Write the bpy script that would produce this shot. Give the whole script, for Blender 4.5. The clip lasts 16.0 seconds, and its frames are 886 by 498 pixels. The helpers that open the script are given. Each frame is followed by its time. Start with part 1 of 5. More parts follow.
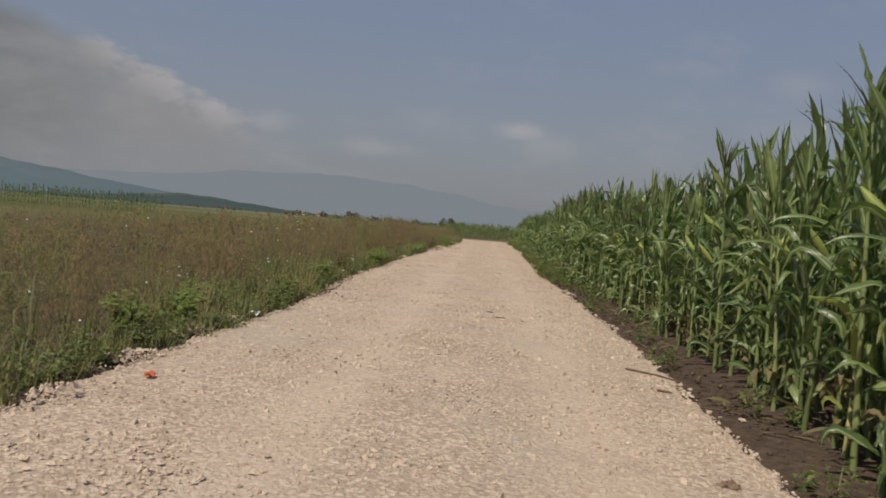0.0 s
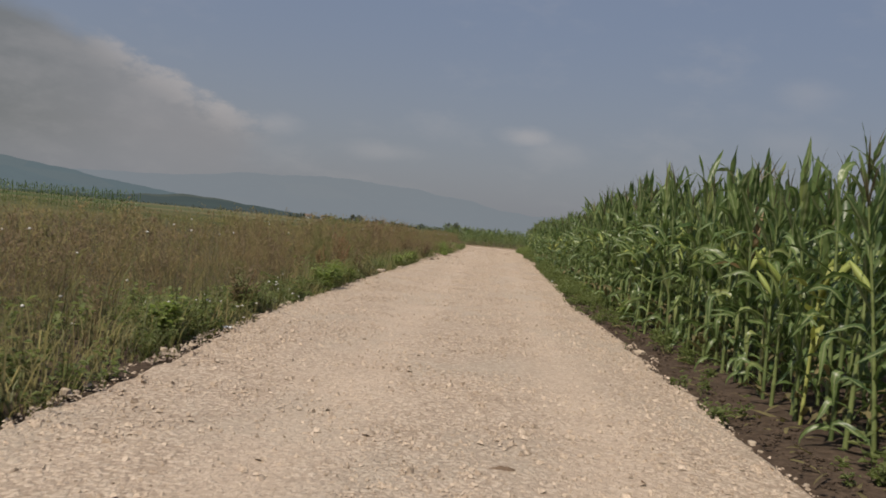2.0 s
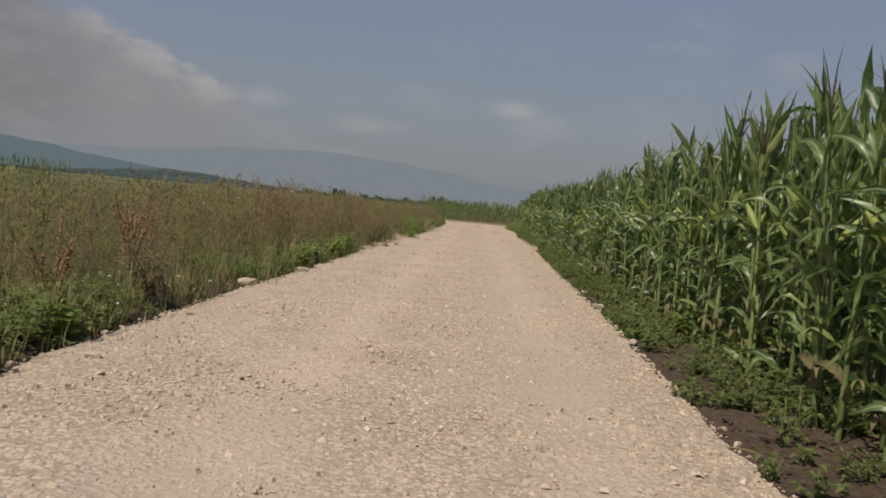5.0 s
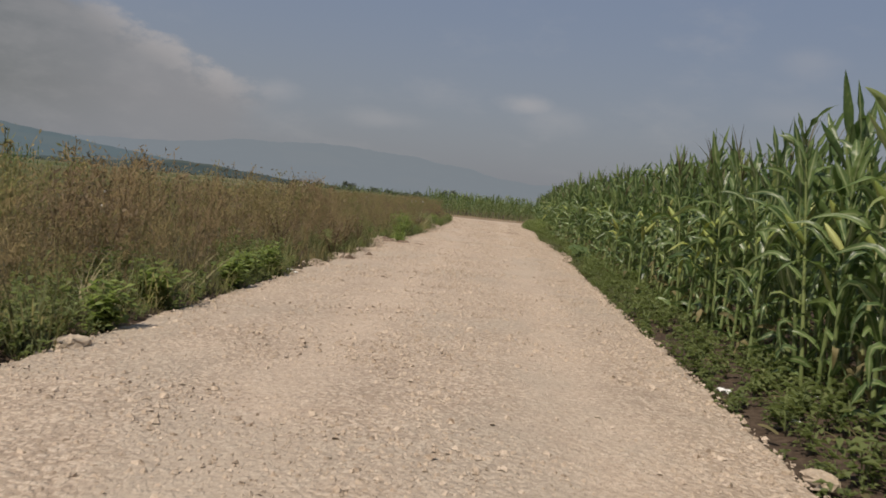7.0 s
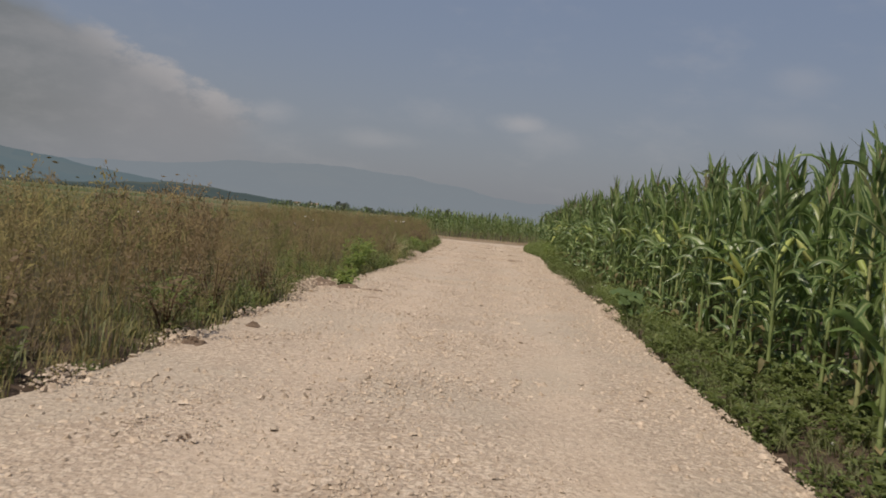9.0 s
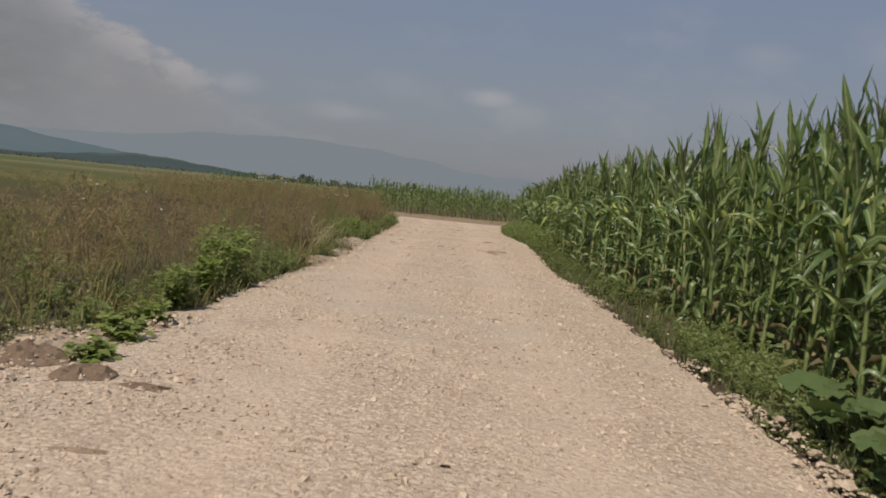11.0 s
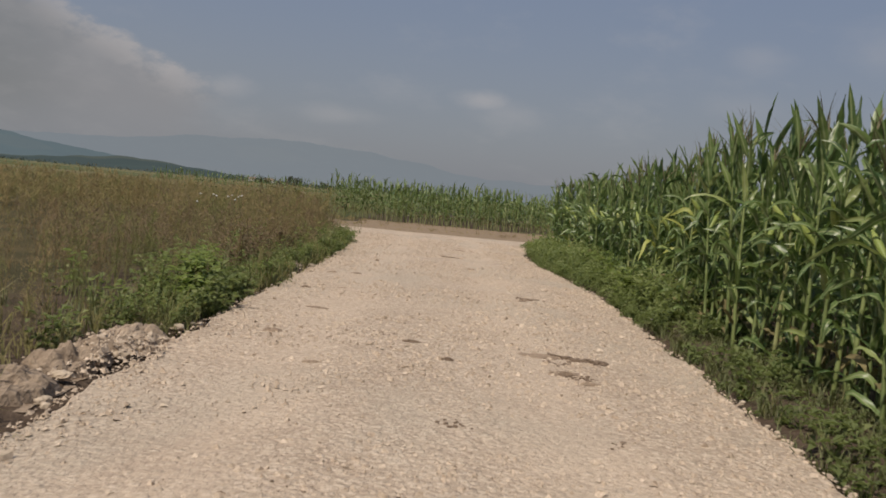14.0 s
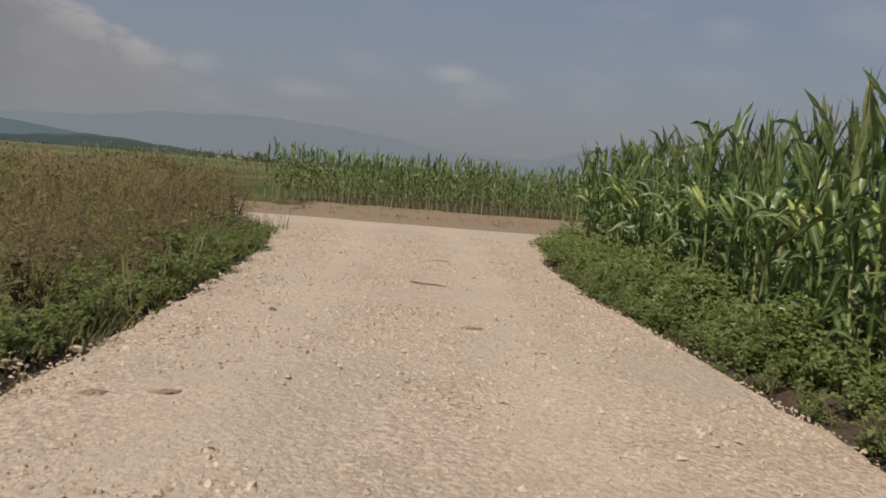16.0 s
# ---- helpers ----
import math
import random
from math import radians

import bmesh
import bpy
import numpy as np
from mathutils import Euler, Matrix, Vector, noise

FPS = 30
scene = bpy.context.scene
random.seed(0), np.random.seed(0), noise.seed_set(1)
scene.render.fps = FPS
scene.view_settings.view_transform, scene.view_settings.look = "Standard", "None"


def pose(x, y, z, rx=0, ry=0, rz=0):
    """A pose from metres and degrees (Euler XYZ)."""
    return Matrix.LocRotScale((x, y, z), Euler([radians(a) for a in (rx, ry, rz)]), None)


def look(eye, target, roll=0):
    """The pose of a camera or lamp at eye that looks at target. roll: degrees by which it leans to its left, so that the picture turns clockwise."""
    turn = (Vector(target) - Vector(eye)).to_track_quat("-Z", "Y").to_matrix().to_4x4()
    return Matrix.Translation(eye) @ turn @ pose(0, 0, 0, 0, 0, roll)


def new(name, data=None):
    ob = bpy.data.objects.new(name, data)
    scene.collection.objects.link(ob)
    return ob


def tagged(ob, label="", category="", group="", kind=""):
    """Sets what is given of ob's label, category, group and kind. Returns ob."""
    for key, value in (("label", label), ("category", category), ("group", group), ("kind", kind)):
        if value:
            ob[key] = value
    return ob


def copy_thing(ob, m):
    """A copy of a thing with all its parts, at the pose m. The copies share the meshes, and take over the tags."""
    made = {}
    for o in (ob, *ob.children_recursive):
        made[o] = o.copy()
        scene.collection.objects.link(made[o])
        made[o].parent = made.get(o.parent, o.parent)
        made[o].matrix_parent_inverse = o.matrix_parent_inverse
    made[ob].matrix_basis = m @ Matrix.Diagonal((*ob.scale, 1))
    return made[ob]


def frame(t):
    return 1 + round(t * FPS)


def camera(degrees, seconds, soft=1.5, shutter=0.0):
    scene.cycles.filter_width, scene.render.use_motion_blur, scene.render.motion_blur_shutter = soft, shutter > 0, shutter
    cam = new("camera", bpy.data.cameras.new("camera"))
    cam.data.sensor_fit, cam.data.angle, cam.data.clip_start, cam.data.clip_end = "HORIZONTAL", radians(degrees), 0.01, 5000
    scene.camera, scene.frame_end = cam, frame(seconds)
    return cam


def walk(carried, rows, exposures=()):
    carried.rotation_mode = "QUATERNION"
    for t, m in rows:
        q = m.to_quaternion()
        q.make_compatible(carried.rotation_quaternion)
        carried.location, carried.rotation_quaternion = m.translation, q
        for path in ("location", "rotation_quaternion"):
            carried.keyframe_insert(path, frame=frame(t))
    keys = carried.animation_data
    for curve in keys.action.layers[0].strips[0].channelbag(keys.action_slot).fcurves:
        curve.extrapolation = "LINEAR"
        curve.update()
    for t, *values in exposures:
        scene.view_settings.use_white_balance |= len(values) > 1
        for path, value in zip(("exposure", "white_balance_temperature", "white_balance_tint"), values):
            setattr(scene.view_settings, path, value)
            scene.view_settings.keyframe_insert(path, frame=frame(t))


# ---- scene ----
cam = camera(53.3, 16.0, soft=1.75, shutter=0.1)
PATH = [
    (0.0, (-0.013, 0.000, 1.295), (-0.479, 9.986, 1.030), 4.62),
    (0.5, (-0.017, 2.138, 1.290), (-0.472, 12.120, 0.910), 4.51),
    (1.0, (-0.024, 4.289, 1.293), (-0.425, 14.277, 1.014), 4.60),
    (1.5, (-0.036, 6.488, 1.303), (-0.486, 16.474, 1.030), 5.06),
    (2.0, (-0.043, 8.712, 1.310), (-0.577, 18.695, 1.093), 5.40),
    (2.5, (-0.038, 10.987, 1.303), (-0.652, 20.961, 0.924), 4.47),
    (3.0, (-0.024, 13.134, 1.302), (-0.667, 23.104, 0.882), 5.06),
    (3.5, (-0.002, 15.196, 1.298), (-0.609, 25.166, 0.799), 5.01),
    (4.0, (0.015, 17.276, 1.306), (-0.429, 27.254, 0.811), 5.20),
    (4.5, (0.028, 19.357, 1.301), (-0.315, 29.340, 0.813), 5.03),
    (7.0, (0.051, 29.932, 1.287), (-0.434, 39.904, 0.713), 5.67),
    (7.5, (0.053, 32.086, 1.302), (-0.442, 42.066, 0.906), 4.97),
    (8.0, (0.050, 34.237, 1.309), (-0.407, 44.218, 0.878), 5.10),
    (8.5, (0.049, 36.395, 1.309), (-0.457, 46.377, 0.987), 5.11),
    (11.0, (0.006, 47.907, 1.318), (-0.064, 57.888, 0.709), 5.53),
    (11.5, (0.015, 50.332, 1.311), (-0.161, 60.318, 0.800), 5.66),
    (12.0, (0.038, 52.805, 1.311), (-0.266, 62.775, 0.596), 4.83),
    (12.5, (0.049, 55.263, 1.320), (-0.178, 65.235, 0.603), 4.70),
    (13.0, (0.033, 57.761, 1.305), (-0.126, 67.725, 0.471), 4.45),
    (13.5, (0.004, 60.246, 1.314), (-0.038, 70.222, 0.619), 4.29),
    (14.0, (-0.021, 62.639, 1.286), (-0.019, 72.623, 0.709), 5.30),
    (14.5, (-0.031, 64.995, 1.283), (-0.110, 74.953, 0.367), 4.93),
    (15.0, (-0.035, 67.321, 1.270), (0.191, 77.252, 0.120), 4.57),
    (15.5, (-0.047, 69.553, 1.268), (0.396, 79.481, 0.162), 4.95),
    (16.0, (-0.045, 71.511, 1.292), (0.290, 81.471, 0.456), 4.65),
]
walk(cam, [(t, look(eye, target, roll)) for t, eye, target, roll in PATH])

# ---- light ----
SUN_AZIMUTH, SUN_ELEVATION = -147.0, 54.0          # degrees, from +y towards +x
SUN_WAY = Vector((math.sin(radians(SUN_AZIMUTH)) * math.cos(radians(SUN_ELEVATION)),
                  math.cos(radians(SUN_AZIMUTH)) * math.cos(radians(SUN_ELEVATION)),
                  math.sin(radians(SUN_ELEVATION))))
sun = new("sun", bpy.data.lights.new("sun", "SUN"))
sun.data.energy, sun.data.angle, sun.data.color = 4.1, radians(0.6), (1.0, 0.895, 0.76)
sun.matrix_world = look(SUN_WAY * 100, (0, 0, 0))

world = bpy.data.worlds.new("hazy_summer_sky")
scene.world = world
world.use_nodes = True
WT = world.node_tree
for n in list(WT.nodes):
    WT.nodes.remove(n)


class Nodes:
    """Short ways to add nodes to a tree."""

    def __init__(self, tree):
        self.tree = tree

    def node(self, kind, **props):
        n = self.tree.nodes.new(kind)
        for key, value in props.items():
            setattr(n, key, value)
        return n

    def link(self, a, b):
        self.tree.links.new(a, b)

    def put(self, socket, value):
        if isinstance(value, bpy.types.NodeSocket):
            self.link(value, socket)
        elif isinstance(value, tuple) and len(value) == 3 and socket.type == "RGBA":
            socket.default_value = (*value, 1)
        else:
            socket.default_value = value

    def math(self, op, a, b=0.0, c=0.0, clamp=False):
        n = self.node("ShaderNodeMath", operation=op, use_clamp=clamp)
        for k, v in enumerate((a, b, c)):
            self.put(n.inputs[k], v)
        return n.outputs[0]

    def ramp(self, value, lo, hi):
        """0 below lo, 1 above hi, smooth between."""
        n = self.node("ShaderNodeMapRange", interpolation_type="SMOOTHSTEP")
        self.put(n.inputs[0], value)
        n.inputs[1].default_value, n.inputs[2].default_value = lo, hi
        return n.outputs[0]

    def mix(self, t, a, b, blend="MIX"):
        n = self.node("ShaderNodeMix", data_type="RGBA", blend_type=blend)
        self.put(n.inputs[0], t)
        self.put(n.inputs[6], a)
        self.put(n.inputs[7], b)
        return n.outputs[2]

    def noise(self, scale, detail=3.0, rough=0.55, vector=None):
        n = self.node("ShaderNodeTexNoise")
        n.inputs["Scale"].default_value = scale
        n.inputs["Detail"].default_value = detail
        n.inputs["Roughness"].default_value = rough
        if vector is not None:
            self.link(vector, n.inputs["Vector"])
        return n.outputs["Fac"]

    def cells(self, scale, vector=None, feature="F1"):
        n = self.node("ShaderNodeTexVoronoi", feature=feature)
        n.inputs["Scale"].default_value = scale
        if vector is not None:
            self.link(vector, n.inputs["Vector"])
        return n

    def place(self):
        return self.node("ShaderNodeNewGeometry").outputs["Position"]

    def split(self, vector):
        n = self.node("ShaderNodeSeparateXYZ")
        self.link(vector, n.inputs[0])
        return n.outputs

    def scaled(self, vector, x, y, z):
        n = self.node("ShaderNodeVectorMath", operation="MULTIPLY")
        self.link(vector, n.inputs[0])
        n.inputs[1].default_value = (x, y, z)
        return n.outputs[0]


def build_sky():
    g = Nodes(WT)
    sky = g.node("ShaderNodeTexSky", sky_type="NISHITA", sun_disc=False)
    sky.sun_elevation, sky.sun_rotation = radians(SUN_ELEVATION), radians(SUN_AZIMUTH)
    sky.air_density, sky.dust_density, sky.ozone_density = 1.2, 3.0, 1.5
    way = g.node("ShaderNodeTexCoord").outputs["Generated"]
    x, y, z = g.split(way)
    ahead = g.ramp(y, 0.25, 0.5)
    safe = g.math("MAXIMUM", y, 0.2)
    u, v = g.math("DIVIDE", x, safe), g.math("DIVIDE", z, safe)
    # grey-blue haze that thins out upwards
    haze = g.mix(g.ramp(z, 0.0, 0.28), (2.4, 2.5, 2.78), (1.85, 2.22, 3.15))
    haze = g.mix(g.ramp(z, 0.3, 1.0), haze, (1.5, 2.05, 3.3))
    base = g.mix(0.82, sky.outputs[0], haze)
    # clouds: thin ones all round, and the bank and puffs that stand ahead
    wob = g.noise(7.0, 6.0, 0.62, g.scaled(way, 1, 1, 2.2))
    fine = g.noise(22.0, 5.0, 0.6, g.scaled(way, 1, 1, 1.8))
    bump = g.math("ADD", g.math("MULTIPLY", g.math("SUBTRACT", wob, 0.5), 0.16), g.math("MULTIPLY", g.math("SUBTRACT", fine, 0.5), 0.10))
    thin = g.math("MULTIPLY", g.ramp(wob, 0.5, 0.75), 0.16)

    def puff(cu, cv, ru, rv, amount):
        du = g.math("DIVIDE", g.math("SUBTRACT", u, cu), ru)
        dv = g.math("DIVIDE", g.math("SUBTRACT", v, cv), rv)
        r = g.math("SQRT", g.math("ADD", g.math("MULTIPLY", du, du), g.math("MULTIPLY", dv, dv)))
        r = g.math("ADD", r, g.math("MULTIPLY", bump, -11.0))
        return g.math("MULTIPLY", g.math("MULTIPLY", g.ramp(r, 1.5, 0.0), ahead), amount)

    cover = thin
    for cu, cv, ru, rv, amount in ((0.032, 0.113, 0.030, 0.012, 0.5), (0.062, 0.099, 0.04, 0.018, 0.26), (-0.132, 0.082, 0.045, 0.011, 0.26), (0.335, 0.188, 0.04, 0.018, 0.2),
                                   (0.324, 0.132, 0.05, 0.016, 0.14), (-0.254, 0.104, 0.03, 0.012, 0.3), (0.5, 0.21, 0.07, 0.03, 0.22)):
        cover = g.math("MAXIMUM", cover, puff(cu, cv, ru, rv, amount))
    colour = g.mix(cover, base, (4.3, 4.1, 4.1))
    # the grey cumulus bank in the north-west: its sunlit upper edge falls towards the north
    edge = g.math("ADD", g.math("MULTIPLY", g.math("ADD", u, 0.463), -0.40), 0.186)
    depth = g.math("ADD", g.math("SUBTRACT", edge, v), g.math("MULTIPLY", bump, 0.30))
    reach = g.math("MULTIPLY", g.ramp(g.math("ADD", u, g.math("MULTIPLY", bump, 0.5)), -0.235, -0.335), ahead)
    body = g.math("MULTIPLY", g.math("MULTIPLY", g.ramp(depth, -0.004, 0.03), g.ramp(v, 0.0, 0.09)), reach)
    shade = g.mix(g.ramp(u, -0.36, -0.60), (2.55, 2.5, 2.58), (1.72, 1.76, 1.74))
    shade = g.mix(g.math("MULTIPLY", g.ramp(wob, 0.42, 0.66), 0.35), shade, (3.3, 3.15, 3.15))
    colour = g.mix(g.math("MULTIPLY", body, 0.8), colour, shade)
    rim = g.math("MULTIPLY", g.math("MULTIPLY", g.ramp(depth, -0.006, 0.008), g.ramp(depth, 0.055, 0.004)), g.math("MULTIPLY", reach, g.ramp(u, -0.55, -0.40)))
    rim = g.math("MULTIPLY", rim, g.ramp(fine, 0.32, 0.62))
    colour = g.mix(g.math("MULTIPLY", rim, 0.85), colour, (3.85, 3.65, 3.65))
    back = g.node("ShaderNodeBackground")
    g.link(colour, back.inputs[0])
    back.inputs[1].default_value = 0.1
    out = g.node("ShaderNodeOutputWorld")
    g.link(back.outputs[0], out.inputs[0])


build_sky()


# ---- materials ----
def material(name, rough=0.8, spec=0.3):
    m = bpy.data.materials.new(name)
    m.use_nodes = True
    g = Nodes(m.node_tree)
    bsdf = m.node_tree.nodes["Principled BSDF"]
    bsdf.inputs["Roughness"].default_value = rough
    bsdf.inputs["Specular IOR Level"].default_value = spec
    return m, g, bsdf


def bumped(g, bsdf, height, strength, distance):
    b = g.node("ShaderNodeBump")
    b.inputs["Strength"].default_value, b.inputs["Distance"].default_value = strength, distance
    g.link(height, b.inputs["Height"])
    g.link(b.outputs[0], bsdf.inputs["Normal"])


def plant_material(name, dark, light, pale, through_light=0.3, rough=0.5, spec=0.4, per="object", patch=None, patch2=None, fluff=0.0, rib=None):
    """Leaf tissue: two greens and a pale streak, some light shining through."""
    m, g, bsdf = material(name, rough, spec)
    p = g.place()
    if per == "object":
        rnd = g.node("ShaderNodeObjectInfo").outputs["Random"]
    else:
        rnd = g.node("ShaderNodeNewGeometry").outputs["Random Per Island"]
    grain = g.noise(9.0, 4.0, 0.6, p)
    streak = g.noise(60.0, 2.0, 0.5, g.scaled(p, 1, 1, 0.25))
    c = g.mix(rnd, dark, light)
    c = g.mix(g.math("MULTIPLY", g.ramp(grain, 0.4, 0.72), 0.55), c, light)
    c = g.mix(g.math("MULTIPLY", g.ramp(streak, 0.58, 0.75), 0.35), c, pale)
    c = g.mix(g.math("MULTIPLY", g.ramp(rnd, 0.9, 0.98), 0.7), c, pale)
    if rib is not None:
        vein = g.node("ShaderNodeAttribute", attribute_name="midrib").outputs["Fac"]
        c = g.mix(g.math("MULTIPLY", g.ramp(vein, 0.72, 0.86), 0.85), c, rib)
    if patch is not None:
        # stands of another kind or ripeness
        stand = g.math("ADD", g.math("MULTIPLY", g.noise(0.45, 3.0, 0.6, p), 0.7), g.math("MULTIPLY", g.noise(1.7, 3.0, 0.6, p), 0.3))
        c = g.mix(g.math("MULTIPLY", g.ramp(stand, 0.44, 0.58), 0.8), c, patch)
    if patch2 is not None:
        drift = g.math("ADD", g.math("MULTIPLY", g.noise(0.26, 3.0, 0.6, g.scaled(p, 1.0, 0.8, 0.6)), 0.75), g.math("MULTIPLY", g.noise(1.2, 3.0, 0.6, p), 0.25))
        c = g.mix(g.math("MULTIPLY", g.ramp(drift, 0.5, 0.6), 0.85), c, patch2)
    g.link(c, bsdf.inputs["Base Color"])
    t = g.node("ShaderNodeBsdfTranslucent")
    if fluff > 0:
        # tufts of hairs and seed scatter light more evenly than a flat flake
        n = g.node("ShaderNodeMix", data_type="VECTOR")
        n.inputs[0].default_value = fluff
        g.link(g.node("ShaderNodeNewGeometry").outputs["Normal"], n.inputs[4])
        n.inputs[5].default_value = (0.0, 0.0, 1.0)
        unit = g.node("ShaderNodeVectorMath", operation="NORMALIZE")
        g.link(n.outputs[1], unit.inputs[0])
        g.link(unit.outputs[0], bsdf.inputs["Normal"])
    else:
        bumped(g, bsdf, streak, 0.25, 0.004)
    g.link(g.mix(0.5, c, (light[0] * 1.3, light[1] * 1.4, light[2] * 0.8)), t.inputs[0])
    mixer = g.node("ShaderNodeMixShader")
    mixer.inputs[0].default_value = through_light
    g.link(bsdf.outputs[0], mixer.inputs[1])
    g.link(t.outputs[0], mixer.inputs[2])
    g.link(mixer.outputs[0], m.node_tree.nodes["Material Output"].inputs[0])
    return m


def plain_material(name, a, b, scale=30.0, rough=0.8, spec=0.3, bump=0.3, distance=0.004, per="object"):
    """A rough natural surface of two shades with relief."""
    m, g, bsdf = material(name, rough, spec)
    p = g.place()
    n1, n2 = g.noise(scale, 4.0, 0.6, p), g.noise(scale * 0.13, 3.0, 0.5, p)
    if per == "object":
        rnd = g.node("ShaderNodeObjectInfo").outputs["Random"]
    else:
        rnd = g.node("ShaderNodeNewGeometry").outputs["Random Per Island"]
    c = g.mix(g.math("ADD", g.math("MULTIPLY", g.ramp(n1, 0.3, 0.7), 0.5), g.math("MULTIPLY", rnd, 0.5)), a, b)
    c = g.mix(g.math("MULTIPLY", g.ramp(n2, 0.4, 0.7), 0.3), c, a)
    g.link(c, bsdf.inputs["Base Color"])
    bumped(g, bsdf, n1, bump, distance)
    return m


def gravel_material():
    m, g, bsdf = material("beige_gravel", 0.92, 0.2)
    p = g.place()
    x, y, z = g.split(p)
    flat = g.scaled(p, 1, 1, 0.3)
    big = g.noise(0.35, 4.0, 0.6, flat)
    mid = g.noise(2.3, 5.0, 0.65, flat)
    fine = g.noise(55.0, 4.0, 0.7, flat)
    grit = g.cells(52.0, flat)
    grit2 = g.cells(120.0, flat)
    c = g.mix(g.ramp(big, 0.35, 0.68), (0.505, 0.402, 0.307), (0.462, 0.371, 0.287))
    c = g.mix(g.math("MULTIPLY", g.ramp(mid, 0.42, 0.7), 0.5), c, (0.515, 0.408, 0.314))
    blotch = g.noise(1.1, 4.0, 0.6, flat)
    c = g.mix(g.math("MULTIPLY", g.ramp(blotch, 0.48, 0.66), 0.42), c, (0.37, 0.285, 0.212))
    # finer, paler dust along the two wheel tracks, greyer stones between
    wob = g.math("ADD", x, g.math("MULTIPLY", g.math("SUBTRACT", big, 0.5), 0.8))
    left = g.math("ABSOLUTE", g.math("ADD", wob, 1.15))
    right = g.math("ABSOLUTE", g.math("SUBTRACT", wob, 0.75))
    track = g.ramp(g.math("MINIMUM", left, right), 0.6, 0.1)
    c = g.mix(g.math("MULTIPLY", track, 0.22), c, (0.545, 0.43, 0.328))
    # single pebbles: some dark, some near white
    pebble = g.split(grit.outputs["Color"])[0]
    loose = g.math("SUBTRACT", 1.0, g.math("MULTIPLY", track, 0.4))
    c = g.mix(g.math("MULTIPLY", g.math("MULTIPLY", g.ramp(pebble, 0.82, 0.98), 0.35), loose), c, (0.68, 0.58, 0.48))
    c = g.mix(g.math("MULTIPLY", g.math("MULTIPLY", g.ramp(pebble, 0.24, 0.05), 0.55), loose), c, (0.22, 0.165, 0.125))
    c = g.mix(g.math("MULTIPLY", g.ramp(fine, 0.52, 0.72), 0.38), c, (0.25, 0.19, 0.145))
    speck = g.noise(19.0, 4.0, 0.75, flat)
    c = g.mix(g.math("MULTIPLY", g.ramp(speck, 0.57, 0.68), 0.5), c, (0.23, 0.185, 0.145))
    c = g.mix(g.math("MULTIPLY", g.ramp(speck, 0.42, 0.31), 0.5), c, (0.62, 0.52, 0.42))
    # half-buried stones, packed close outside the tracks
    bed = g.cells(25.0, g.scaled(p, 1, 1, 0.3))
    tone = g.split(bed.outputs["Color"])[1]
    core = g.math("MULTIPLY", g.ramp(bed.outputs["Distance"], 0.62, 0.4), loose)
    c = g.mix(g.math("MULTIPLY", g.math("MULTIPLY", core, g.ramp(tone, 0.5, 0.8)), 0.42), c, (0.66, 0.55, 0.43))
    c = g.mix(g.math("MULTIPLY", g.math("MULTIPLY", core, g.ramp(tone, 0.3, 0.12)), 0.5), c, (0.29, 0.225, 0.168))
    # darker gaps between them, less dark farther north, and a scatter of larger stones
    gap = g.math("MULTIPLY", g.math("MULTIPLY", g.ramp(bed.outputs["Distance"], 0.46, 0.66), g.ramp(mid, 0.3, 0.55)), g.math("SUBTRACT", 1.0, g.math("MULTIPLY", track, 0.7)))
    c = g.mix(g.math("MULTIPLY", gap, g.math("SUBTRACT", 0.45, g.math("MULTIPLY", g.ramp(y, 25.0, 55.0), 0.22))), c, (0.23, 0.172, 0.12))
    coarse = g.cells(12.0, g.scaled(p, 1, 1, 0.3))
    cobble = g.math("MULTIPLY", g.ramp(coarse.outputs["Distance"], 0.36, 0.28), g.ramp(g.split(coarse.outputs["Color"])[2], 0.6, 0.66))
    c = g.mix(g.math("MULTIPLY", cobble, 0.45), c, g.mix(tone, (0.40, 0.325, 0.25), (0.66, 0.555, 0.44)))
    grey = g.noise(0.55, 4.0, 0.6, g.scaled(p, 1.0, 0.5, 0.3))
    c = g.mix(g.math("MULTIPLY", g.ramp(grey, 0.48, 0.62), 0.4), c, (0.40, 0.345, 0.275))
    damp = g.math("MULTIPLY", g.ramp(g.noise(0.9, 5.0, 0.7, flat), 0.63, 0.72), 0.25)
    c = g.mix(damp, c, (0.33, 0.24, 0.17))
    g.link(c, bsdf.inputs["Base Color"])
    h = g.math("ADD", g.math("MULTIPLY", g.math("SUBTRACT", 1.0, grit.outputs["Distance"]), g.math("MULTIPLY", loose, 0.35)),
               g.math("ADD", g.math("MULTIPLY", fine, 1.3), g.math("MULTIPLY", g.math("SUBTRACT", 1.0, grit2.outputs["Distance"]), 0.3)))
    h = g.math("ADD", h, g.math("ADD", g.math("MULTIPLY", core, 0.9), g.math("MULTIPLY", cobble, 0.9)))
    bumped(g, bsdf, h, 0.55, 0.016)
    return m


